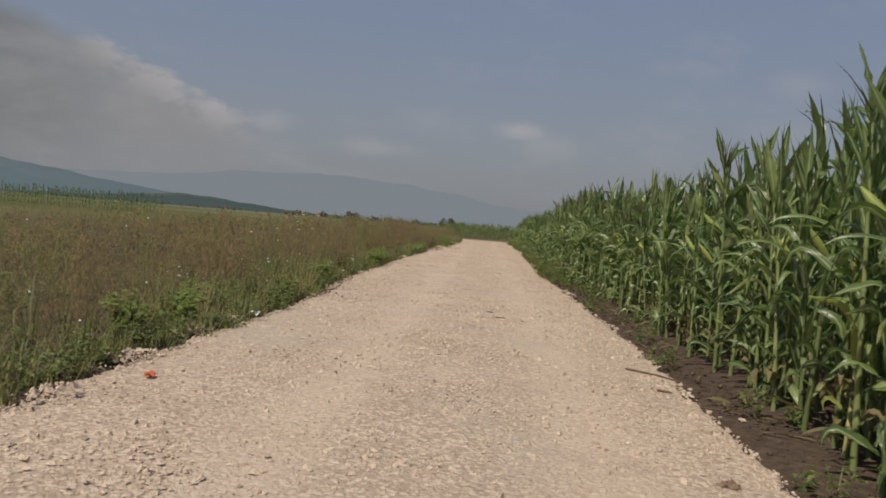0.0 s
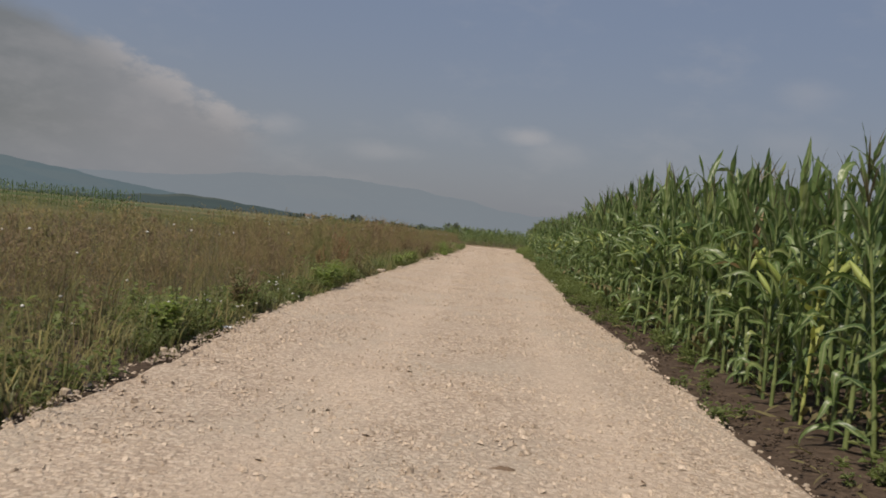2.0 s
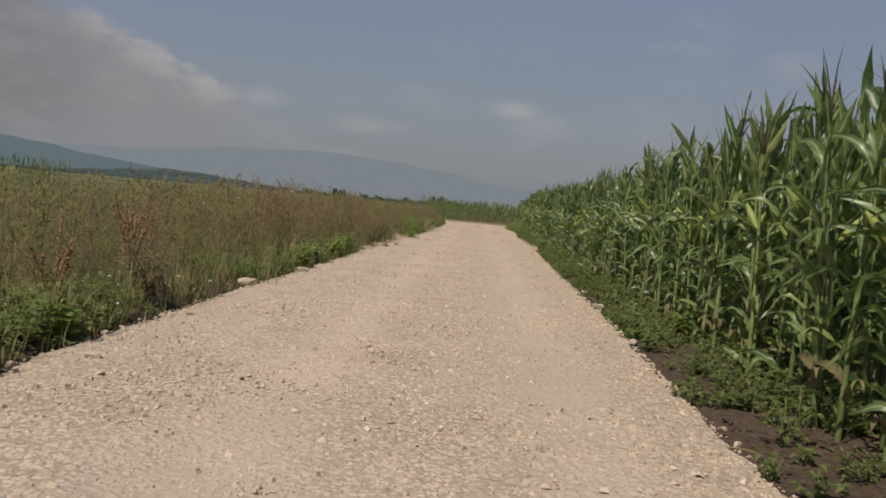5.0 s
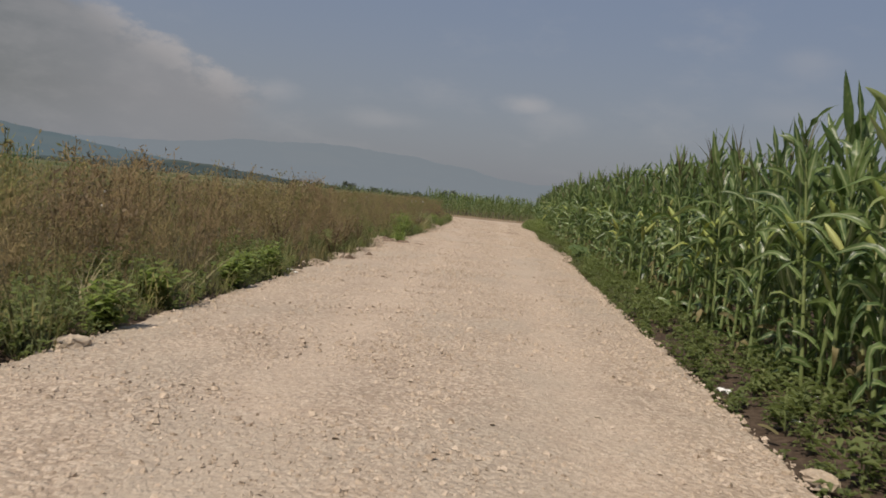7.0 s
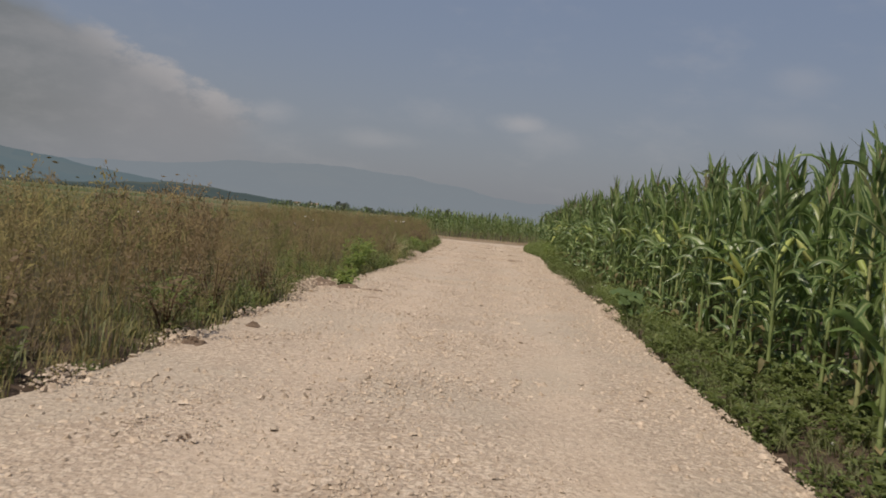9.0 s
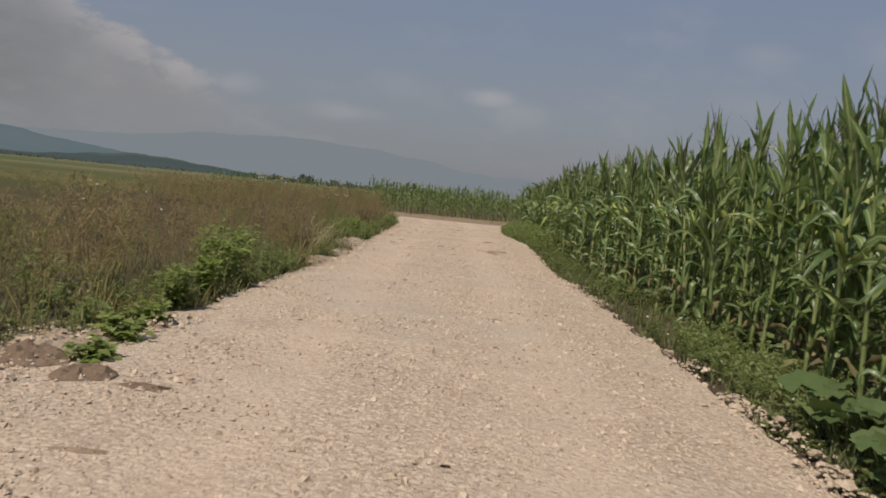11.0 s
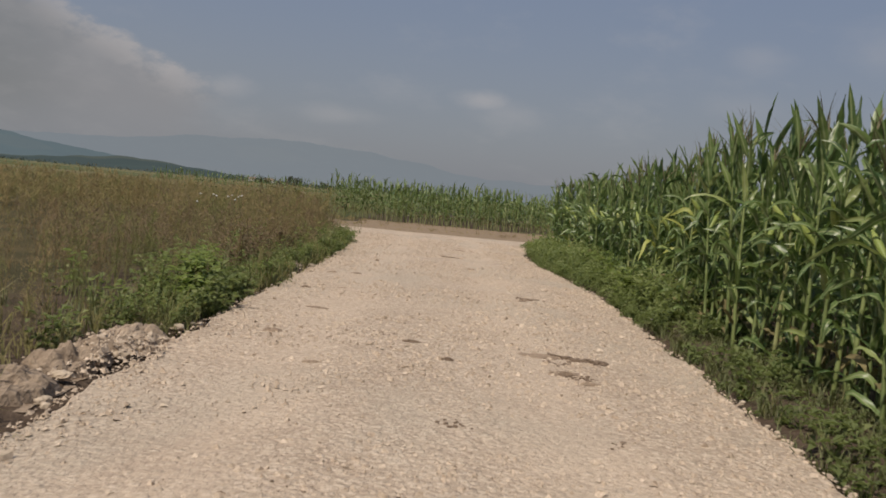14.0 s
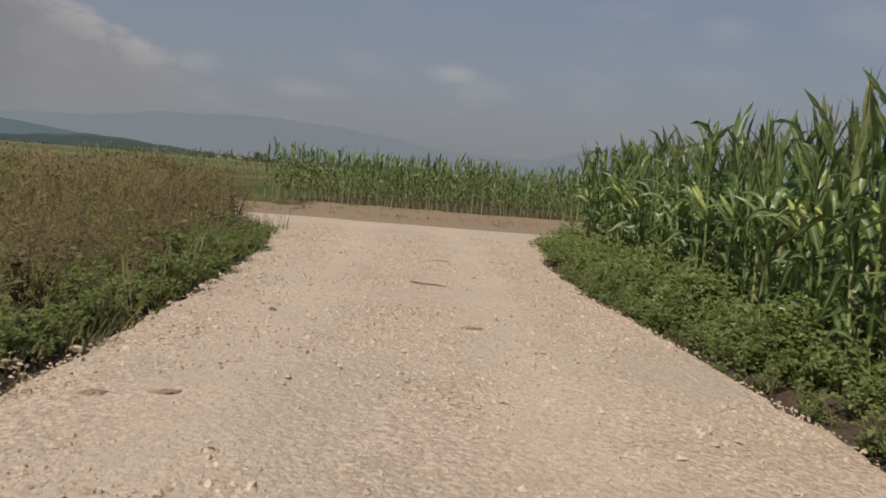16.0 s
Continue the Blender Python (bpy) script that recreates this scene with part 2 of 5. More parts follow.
def ground_material():
    """Dark tilled soil by the road, dry weeds and grass to the west, far fields in strips."""
    m, g, bsdf = material("field_ground", 0.95, 0.15)
    p = g.place()
    x, y, z = g.split(p)
    n0, n1, n2 = g.noise(0.05, 4.0, 0.6, p), g.noise(0.9, 5.0, 0.65, p), g.noise(14.0, 5.0, 0.7, p)
    soil = g.mix(g.ramp(n2, 0.35, 0.7), (0.060, 0.042, 0.030), (0.115, 0.083, 0.060))
    soil = g.mix(g.math("MULTIPLY", g.ramp(n1, 0.5, 0.7), 0.5), soil, (0.045, 0.035, 0.025))
    straw = g.mix(g.ramp(n1, 0.35, 0.7), (0.055, 0.05, 0.024), (0.10, 0.08, 0.04))
    grass = g.mix(g.ramp(n0, 0.4, 0.62), (0.062, 0.078, 0.026), (0.125, 0.108, 0.048))
    grass = g.mix(g.math("MULTIPLY", g.ramp(n2, 0.4, 0.7), 0.4), grass, (0.05, 0.06, 0.02))
    fallow = g.math("MULTIPLY", g.ramp(y, 62.0, 40.0), g.ramp(n1, 0.2, 0.55))
    grass = g.mix(g.math("MULTIPLY", fallow, 0.8), grass, (0.118, 0.096, 0.046))
    west = g.ramp(g.math("ADD", x, g.math("MULTIPLY", n1, 1.2)), -2.6, -4.2)
    far_west = g.ramp(g.math("ADD", x, g.math("MULTIPLY", n0, 20.0)), -4.0, -20.0)
    c = g.mix(west, soil, straw)
    c = g.mix(far_west, c, grass)
    under = g.mix(g.ramp(n1, 0.4, 0.6), (0.05, 0.065, 0.026), (0.075, 0.07, 0.04))
    c = g.mix(g.ramp(x, 6.0, 9.0), c, under)
    north = g.math("MULTIPLY", g.ramp(y, 93.0, 97.0), g.ramp(g.math("ADD", x, g.math("MULTIPLY", n1, 1.5)), -2.5, -5.0))
    c = g.mix(north, c, grass)
    # strips of crops in the distance
    strips = g.cells(0.012, g.scaled(p, 0.35, 1.0, 0.0))
    hue = g.split(strips.outputs["Color"])[0]
    crop = g.mix(g.ramp(hue, 0.2, 0.8), (0.062, 0.085, 0.032), (0.19, 0.155, 0.085))
    c = g.mix(g.ramp(y, 150.0, 260.0), c, crop)
    g.link(c, bsdf.inputs["Base Color"])
    bumped(g, bsdf, g.math("ADD", n2, g.math("MULTIPLY", n1, 1.5)), 0.8, 0.04)
    return m


def hazy_hill_material(name, leaf, haze, amount):
    """Woods and fields; an even glow mixed in imitates light scattered by kilometres of hazy air."""
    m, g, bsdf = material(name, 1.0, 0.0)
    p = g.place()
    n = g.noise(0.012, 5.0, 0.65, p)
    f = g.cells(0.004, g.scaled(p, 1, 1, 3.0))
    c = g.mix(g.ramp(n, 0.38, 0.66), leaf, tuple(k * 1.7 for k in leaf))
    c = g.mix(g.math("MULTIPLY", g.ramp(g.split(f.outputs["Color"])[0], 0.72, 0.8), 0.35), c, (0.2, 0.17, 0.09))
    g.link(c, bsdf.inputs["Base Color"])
    # haze painted as emission: the slope itself glows, no air is built
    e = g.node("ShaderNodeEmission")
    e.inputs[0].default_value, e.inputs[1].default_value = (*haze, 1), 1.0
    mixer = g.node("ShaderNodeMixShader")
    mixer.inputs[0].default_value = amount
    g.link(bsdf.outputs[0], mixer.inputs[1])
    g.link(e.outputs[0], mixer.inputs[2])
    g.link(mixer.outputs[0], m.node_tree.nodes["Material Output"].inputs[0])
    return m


GRAVEL, GROUND = gravel_material(), ground_material()
STONE = plain_material("pale_limestone", (0.36, 0.285, 0.21), (0.55, 0.46, 0.36), 40.0, 0.9, 0.2, 0.5, 0.006)
PEBBLE = plain_material("road_pebbles", (0.29, 0.225, 0.165), (0.655, 0.54, 0.43), 90.0, 0.9, 0.2, 0.3, 0.002, per="island")
HEAP = plain_material("scraped_gravel", (0.20, 0.15, 0.108), (0.42, 0.335, 0.255), 34.0, 0.95, 0.15, 1.0, 0.02)
CLOD = plain_material("dark_mud", (0.13, 0.092, 0.066), (0.25, 0.185, 0.135), 60.0, 0.95, 0.15, 0.8, 0.01)
SMEAR = plain_material("dried_mud_smear", (0.22, 0.165, 0.122), (0.33, 0.255, 0.19), 60.0, 0.95, 0.15, 0.8, 0.008)
STRAW_SOIL = plain_material("stubble_soil", (0.21, 0.155, 0.105), (0.30, 0.232, 0.158), 5.0, 0.95, 0.1, 0.8, 0.03)
TWIG = plain_material("brown_twig", (0.10, 0.065, 0.04), (0.19, 0.13, 0.085), 80.0, 0.85, 0.2, 0.5, 0.003)
WHITE = plain_material("white_petals", (0.62, 0.60, 0.55), (0.80, 0.78, 0.74), 60.0, 0.6, 0.3, 0.1, 0.002, per="island")
PAPER = plain_material("white_litter", (0.70, 0.69, 0.66), (0.84, 0.83, 0.80), 25.0, 0.55, 0.4, 0.2, 0.003)
SCRAP = plain_material("orange_scrap", (0.36, 0.07, 0.03), (0.52, 0.13, 0.05), 40.0, 0.6, 0.3, 0.2, 0.003)
BARK = plain_material("tree_bark", (0.07, 0.05, 0.035), (0.13, 0.10, 0.07), 20.0, 0.9, 0.2, 0.6, 0.02)

LEAF = plant_material("corn_leaf", (0.034, 0.072, 0.025), (0.158, 0.224, 0.072), (0.30, 0.34, 0.12), 0.33, 0.38, 0.5, rib=(0.30, 0.35, 0.17))
LEAF_DEEP = plant_material("corn_leaf_rows", (0.034, 0.072, 0.025), (0.158, 0.224, 0.072), (0.30, 0.34, 0.12), 0.33, 0.38, 0.5, per="island")
LEAF_FAR = plant_material("ripening_corn_leaf", (0.06, 0.105, 0.034), (0.21, 0.275, 0.092), (0.32, 0.35, 0.14), 0.25, 0.42, 0.55, per="island")
DRY_LEAF = plant_material("dry_corn_leaf", (0.125, 0.112, 0.055), (0.205, 0.175, 0.085), (0.27, 0.225, 0.115), 0.25, 0.7, 0.2)
STALK = plant_material("corn_stalk", (0.10, 0.14, 0.048), (0.195, 0.235, 0.085), (0.30, 0.30, 0.14), 0.0, 0.5, 0.4)
RIPE_STALK = plant_material("ripe_corn_stalk", (0.16, 0.18, 0.08), (0.29, 0.30, 0.14), (0.42, 0.40, 0.22), 0.0, 0.6, 0.3)
HUSK = plant_material("corn_husk", (0.20, 0.26, 0.065), (0.34, 0.39, 0.11), (0.42, 0.43, 0.17), 0.15, 0.5, 0.35)
CORN_TASSEL = plant_material("ripe_tassel", (0.095, 0.085, 0.05), (0.16, 0.14, 0.085), (0.22, 0.19, 0.12), 0.2, 0.8, 0.1)
TASSEL = plant_material("corn_tassel", (0.20, 0.185, 0.095), (0.29, 0.265, 0.15), (0.36, 0.32, 0.19), 0.2, 0.8, 0.1)
WEED_GREEN = plant_material("weed_leaf", (0.10, 0.128, 0.05), (0.188, 0.222, 0.088), (0.25, 0.27, 0.12), 0.42, 0.6, 0.2, per="island", fluff=0.3)
GRASS = plant_material("grass_blade", (0.10, 0.118, 0.05), (0.185, 0.195, 0.088), (0.25, 0.22, 0.09), 0.30, 0.55, 0.3, per="island")
WEED_DRY = plant_material("dry_weed", (0.255, 0.197, 0.115), (0.32, 0.252, 0.148), (0.37, 0.30, 0.18), 0.52, 0.9, 0.1, per="island", patch=(0.34, 0.27, 0.135), patch2=(0.195, 0.142, 0.086), fluff=0.8)
DARK_WEED = plant_material("dead_weed", (0.15, 0.112, 0.074), (0.25, 0.188, 0.122), (0.30, 0.235, 0.155), 0.42, 0.9, 0.1, per="island", fluff=0.5)
BUSH_LEAF = plant_material("bush_leaf", (0.135, 0.185, 0.052), (0.255, 0.31, 0.105), (0.33, 0.36, 0.15), 0.48, 0.6, 0.2, per="island")
WEED_OLIVE = plant_material("olive_weed", (0.225, 0.198, 0.10), (0.30, 0.265, 0.133), (0.36, 0.312, 0.17), 0.52, 0.9, 0.1, per="island", patch=(0.152, 0.172, 0.07), patch2=(0.30, 0.235, 0.125), fluff=0.8)
WEED_RUST = plant_material("rust_weed", (0.225, 0.165, 0.10), (0.30, 0.222, 0.135), (0.35, 0.27, 0.17), 0.5, 0.9, 0.1, per="island", fluff=0.8)
WEED_DULL = plant_material("dull_green_weed", (0.12, 0.155, 0.06), (0.25, 0.29, 0.12), (0.33, 0.34, 0.17), 0.42, 0.65, 0.2, per="island", fluff=0.35)
# greens lightened and greyed: the haze of the distance is in the colour
TREE_LEAF = plant_material("hazy_far_tree_leaf", (0.08, 0.095, 0.075), (0.115, 0.13, 0.10), (0.14, 0.15, 0.11), 0.2, 0.7, 0.2, per="island")


# ---- making meshes ----
class Geo:
    """Triangles gathered in arrays, with a material slot for each."""

    def __init__(self):
        self.v, self.f, self.m, self.count = [], [], [], 0

    def add(self, v, f, slot=0):
        v = np.asarray(v, dtype=np.float64).reshape(-1, 3)
        f = np.asarray(f, dtype=np.int64).reshape(-1, 3)
        self.v.append(v)
        self.f.append(f + self.count)
        self.m.append(np.full(len(f), slot))
        self.count += len(v)

    def arrays(self):
        return np.concatenate(self.v), np.concatenate(self.f), np.concatenate(self.m)

    def add_all(self, other, turn, scale, place):
        v, f, m = other
        w = (v * scale) @ turn.T + place
        self.v.append(w)
        self.f.append(f + self.count)
        self.m.append(m)
        self.count += len(w)


def mesh_of(name, v, f, m, mats, smooth=True):
    me = bpy.data.meshes.new(name)
    me.vertices.add(len(v))
    me.vertices.foreach_set("co", np.ascontiguousarray(v, dtype=np.float32).ravel())
    me.loops.add(len(f) * 3)
    me.loops.foreach_set("vertex_index", np.ascontiguousarray(f, dtype=np.int32).ravel())
    me.polygons.add(len(f))
    me.polygons.foreach_set("loop_start", np.arange(0, len(f) * 3, 3, dtype=np.int32))
    me.polygons.foreach_set("material_index", np.ascontiguousarray(m, dtype=np.int32))
    me.polygons.foreach_set("use_smooth", np.full(len(f), smooth))
    for mat in mats:
        me.materials.append(mat)
    me.update(calc_edges=True)
    return me


def geo_object(name, geo, mats, smooth=True):
    return new(name, mesh_of(name, *geo.arrays(), mats, smooth))


def part(name, geo, mat, parent, label="", smooth=True):
    """ONE mesh object under a thing or a part."""
    ob = geo_object(name, geo, [mat], smooth)
    ob.parent = parent
    return tagged(ob, label) if label else ob


def thing(name, label, category, group="", kind="", at=(0, 0, 0)):
    ob = new(name)
    ob.location = at
    return tagged(ob, label, category, group, kind)


def turn_z(a, tilt_x=0.0, tilt_y=0.0):
    return np.array(Euler((tilt_x, tilt_y, a)).to_matrix())


def tube(points, radii, sides=5):
    """A round stem along points."""
    v, f = [], []
    n = len(points)
    for (px, py, pz), r in zip(points, radii):
        for k in range(sides):
            a = 2 * math.pi * k / sides
            v.append((px + r * math.cos(a), py + r * math.sin(a), pz))
    for i in range(n - 1):
        for k in range(sides):
            a, b = i * sides + k, i * sides + (k + 1) % sides
            f += [(a, b, b + sides), (a, b + sides, a + sides)]
    return v, f


def blade(base, heading, rise, length, width, bend, segments=6, fold=0.25, twist=0.0, root=0.35, kink=None):
    """A long leaf: leaves base at the angle rise, bends over, folded along its midrib."""
    v, f = [], []
    p = np.array(base, dtype=float)
    out = np.array((math.cos(heading), math.sin(heading), 0.0))
    side0 = np.array((-math.sin(heading), math.cos(heading), 0.0))
    step = length / segments
    for i in range(segments + 1):
        s = i / segments
        k = s ** 1.4 if kink is None else min(1.0, max(0.0, (s - kink) / 0.38))
        ang = rise - bend * (k if kink is None else k * k * (3 - 2 * k))
        d = out * math.cos(ang) + np.array((0, 0, math.sin(ang)))
        up = -out * math.sin(ang) + np.array((0, 0, math.cos(ang)))
        tw = twist * s
        side = side0 * math.cos(tw) + up * math.sin(tw)
        lift = up * math.cos(tw) - side0 * math.sin(tw)
        w = width * 0.5 * max(0.02, (root + (1 - root) * min(1.0, s * 3.2)) * (1 - s ** 2.6))
        ripple = 0.34 * w * math.sin(s * 21 + heading * 3)
        v += [p - side * w + lift * (w * fold + ripple), p, p + side * w + lift * (w * fold - ripple)]
        p = p + d * step
    for i in range(segments):
        a = i * 3
        f += [(a, a + 1, a + 4), (a, a + 4, a + 3), (a + 1, a + 2, a + 5), (a + 1, a + 5, a + 4)]
    return v, f


def lump(rng, rough=0.25, rows=4, around=7):
    """An uneven pebble or clod about 1 across, 40 odd triangles."""
    v, f = [(0, 0, -0.5 * rng.uniform(0.7, 1))], []
    for i in range(1, rows):
        th = math.pi * i / rows
        for k in range(around):
            a = 2 * math.pi * (k + 0.5 * (i % 2)) / around
            r = 0.5 * (1 + rng.uniform(-rough, rough))
            v.append((r * math.sin(th) * math.cos(a), r * math.sin(th) * math.sin(a), -r * math.cos(th)))
    v.append((0, 0, 0.5 * rng.uniform(0.7, 1)))
    top = len(v) - 1
    for k in range(around):
        f.append((0, 1 + (k + 1) % around, 1 + k))
        f.append((top, top - around + k, top - around + (k + 1) % around))
    for i in range(rows - 2):
        for k in range(around):
            a, b = 1 + i * around + k, 1 + i * around + (k + 1) % around
            f += [(a, b, b + around), (a, b + around, a + around)]
    return np.array(v), np.array(f)


def knots(table):
    xs, ys = zip(*table)
    return lambda s: float(np.interp(s, xs, ys))


# ---- the plan: road edges, corn line ----
ROAD_LEFT = knots([(-15, -2.8), (5, -2.85), (10, -2.7), (12, -2.62), (18, -2.95), (30, -2.95), (36, -2.85), (45, -2.7), (50, -2.62), (52, -2.72), (53.3, -2.88), (54.5, -2.75), (55.5, -2.38),
                   (59, -2.35), (62, -2.15), (65, -2.0), (72, -2.12), (79, -2.1), (84.6, -2.28), (87, -2.55), (89, -3.4), (90.2, -4.6), (90.9, -6.2), (91.3, -8), (95, -8)])
ROAD_RIGHT = knots([(-15, 1.75), (5, 1.8), (11, 1.95), (16, 1.94), (19.5, 1.89), (22, 1.88), (24, 1.84), (26, 1.74), (28, 1.72), (33, 1.86), (38, 1.91), (47, 2.04), (55, 2.22), (63, 2.2), (65, 2.1), (67, 2.14), (70, 2.28), (76.5, 2.46),
                    (80, 2.25), (82, 2.06), (86.5, 2.1), (88.2, 2.7), (89.3, 4.8), (90.0, 9.0), (90.5, 26), (95, 26)])
CORN_LINE = knots([(-5, 2.4), (5.6, 2.48), (8, 2.66), (14, 2.7), (19, 2.82), (23, 2.66), (27, 2.68), (36, 2.8), (42, 2.85), (45, 3.02), (64, 3.03), (70, 3.08), (76, 3.28), (86, 3.3), (89, 3.1)])
CORN_HEIGHT = knots([(-5, 2.55), (8, 2.66), (13, 2.46), (17, 2.38), (20, 2.62), (24, 2.7), (28, 2.78), (35, 2.6), (37, 2.62), (39, 2.4), (42, 2.4), (44.5, 2.45), (47, 2.4), (51, 2.52), (59, 2.5), (62, 2.4), (64.5, 2.44), (66.5, 2.52), (69.5, 2.32), (71.5, 2.62), (74, 2.55), (78, 2.34), (90, 2.25)])
ROAD_END = 93.2


def uneven(x, y, scale, seed=0.0):
    return noise.noise((x * scale, y * scale, seed))


def road_z(x, y):
    l, r = ROAD_LEFT(y), ROAD_RIGHT(y)
    s = min(x - l, r - x)
    crown = 0.045 * min(1.0, max(0.0, s) / 0.9)
    rut = -0.018 * (math.exp(-((x + 1.15) / 0.3) ** 2) + math.exp(-((x - 0.75) / 0.3) ** 2))
    return -0.03 + crown + rut + 0.012 * uneven(x, y, 0.8) + 0.006 * uneven(x, y, 3.1, 5)


def ground_z(x, y):
    z = -0.05 + 0.03 * uneven(x, y, 0.7, 9)
    if x > 2.6 and y < 95:
        z += 0.04 * math.sin(x * 2 * math.pi / 0.7)        # ridges of the corn rows
    if x < -3.2:
        z += 0.05 * uneven(x, y, 0.3, 3) + 0.05
    l, r = ROAD_LEFT(y), ROAD_RIGHT(y)
    if y < ROAD_END + 0.4 and l - 0.15 < x < r + 0.15:
        z = -0.12                                          # the bed that carries the gravel
    return z


def build_ground():
    near_x, near_y = np.arange(-34, 34.01, 0.5), np.arange(-14, 128.01, 0.6)
    xs = np.concatenate([[-4800, -2400, -1200, -600, -300, -150, -90, -55], near_x, [55, 90, 150, 300, 600, 1200, 2400, 4800]])
    ys = np.concatenate([[-1500, -500, -150, -50], near_y, [150, 200, 300, 500, 800, 1300, 2200, 3400, 4900]])
    v = np.zeros((len(ys), len(xs), 3))
    for j, y in enumerate(ys):
        for i, x in enumerate(xs):
            z = ground_z(x, y) if -34 <= x <= 34 and -14 <= y <= 128 else -0.05
            v[j, i] = (x, y, z)
    idx = np.arange(len(xs) * len(ys)).reshape(len(ys), len(xs))
    a, b, c, d = idx[:-1, :-1].ravel(), idx[:-1, 1:].ravel(), idx[1:, 1:].ravel(), idx[1:, :-1].ravel()
    f = np.concatenate([np.stack([a, b, c], 1), np.stack([a, c, d], 1)])
    me = mesh_of("ground", v.reshape(-1, 3), f, np.zeros(len(f)), [GROUND])
    return tagged(new("ground", me), "brown soil and rough grassland of open fields", "ground", kind="structure")


def build_road():
    ys = np.concatenate([np.arange(-32, -14, 1.0), np.arange(-14, 86, 0.16), np.arange(86, ROAD_END + 0.01, 0.12)])
    cols = 52
    t = np.linspace(0, 1, cols)
    t = 0.5 - 0.5 * np.cos(t * math.pi) * (0.35 + 0.65 * np.abs(np.cos(t * math.pi)) ** 0.2)
    t = (t - t[0]) / (t[-1] - t[0])
    v = []
    for y in ys:
        fray = 0.09
        l = ROAD_LEFT(y) + fray * (uneven(0, y, 1.3, 1) + 0.7 * uneven(0, y, 4.5, 2) + 0.4 * uneven(0, y, 13, 8))
        r = ROAD_RIGHT(y) + fray * (uneven(0, y, 1.2, 3) + 0.7 * uneven(0, y, 4.2, 4) + 0.4 * uneven(0, y, 12, 7))
        for k, s in enumerate(t):
            x = l + (r - l) * s
            yy = y + (0.12 * uneven(x, 0, 0.6, 6) + 0.08 * uneven(x, 0, 3.0, 6)) * max(0.0, (y - 92) / 1.2) + 0.1 * max(0.0, (x - 1) * (y - 91) / 10 if x < 6 else 0.5 * (y - 91) / 10)
            z = road_z(x, y) if 0 < k < cols - 1 else -0.09
            if y > ROAD_END - 0.1:
                z = -0.09
            v.append((x, yy, z))
    idx = np.arange(len(ys) * cols).reshape(len(ys), cols)
    a, b, c, d = idx[:-1, :-1].ravel(), idx[:-1, 1:].ravel(), idx[1:, 1:].ravel(), idx[1:, :-1].ravel()
    f = np.concatenate([np.stack([a, b, c], 1), np.stack([a, c, d], 1)])
    me = mesh_of("road", np.array(v), f, np.zeros(len(f)), [GRAVEL])
    return tagged(new("road", me), "pale beige gravel farm road with loose stones", "road", kind="structure")


ground = build_ground()
road = build_road()


def build_strip():
    """Bare tan headland between the end of the road and the corn across it."""
    geo = Geo()
    xs, ys = np.arange(-7, 30.1, 0.4), np.arange(92.7, 103.6, 0.35)
    v = np.array([(x, y + 0.1 * uneven(x, y, 0.9), (0.0 if 92.9 < y < 103.3 else -0.1) + 0.05 * uneven(x, y, 1.1, 2) + 0.05 * math.exp(-((y - 94.2) / 0.6) ** 2)) for y in ys for x in xs])
    idx = np.arange(len(v)).reshape(len(ys), len(xs))
    a, b, c, d = idx[:-1, :-1].ravel(), idx[:-1, 1:].ravel(), idx[1:, 1:].ravel(), idx[1:, :-1].ravel()
    geo.add(v, np.concatenate([np.stack([a, b, c], 1), np.stack([a, c, d], 1)]))
    return tagged(geo_object("headland", geo, [STRAW_SOIL]), "bare tan soil strip along a field edge", "ground", kind="structure")


headland = build_strip()


# ---- hills and distance ----
def build_hill(name, label, table, distance, mat, seed, roughness):
    """A ridge whose skyline follows bearing and height angles, sloping towards the plain."""
    az = np.arange(table[0][0], table[-1][0] + 0.01, 0.18)
    line = knots(table)
    rows = 9
    v = []
    for j in range(rows):
        s = j / (rows - 1)                                  # 0 at the foot, 1 on the ridge
        for a in az:
            d = distance * (0.80 + 0.2 * s)
            el = line(a) + roughness * (noise.fractal((a * 0.55, seed, 0.3), 1.0, 2.0, 4)) + roughness * 0.12 * noise.noise((a * 9.0, seed, 2.0))
            h = max(0.0, math.tan(radians(max(el, -0.1))) * distance) * (s ** 1.3) + 1.3 * s
            h *= 1 + 0.14 * (1 - s) * noise.noise((a * 0.6, s * 4, seed + 4))
            v.append((d * math.sin(radians(a)), 30 + d * math.cos(radians(a)), h - 2.0))
    idx = np.arange(len(v)).reshape(rows, len(az))
    a, b, c, d = idx[:-1, :-1].ravel(), idx[:-1, 1:].ravel(), idx[1:, 1:].ravel(), idx[1:, :-1].ravel()
    geo = Geo()
    geo.add(v, np.concatenate([np.stack([a, b, c], 1), np.stack([a, c, d], 1)]))
    return tagged(geo_object(name, geo, [mat]), label, "hill", kind="structure")


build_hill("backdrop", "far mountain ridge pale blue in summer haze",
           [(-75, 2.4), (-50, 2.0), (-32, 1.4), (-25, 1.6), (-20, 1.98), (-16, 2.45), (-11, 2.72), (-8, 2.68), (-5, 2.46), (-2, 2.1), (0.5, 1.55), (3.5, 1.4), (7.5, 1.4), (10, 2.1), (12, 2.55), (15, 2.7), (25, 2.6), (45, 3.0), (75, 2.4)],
           4300, hazy_hill_material("far_mountain", (0.05, 0.07, 0.06), (0.205, 0.229, 0.254), 0.955), 1.0, 0.12)
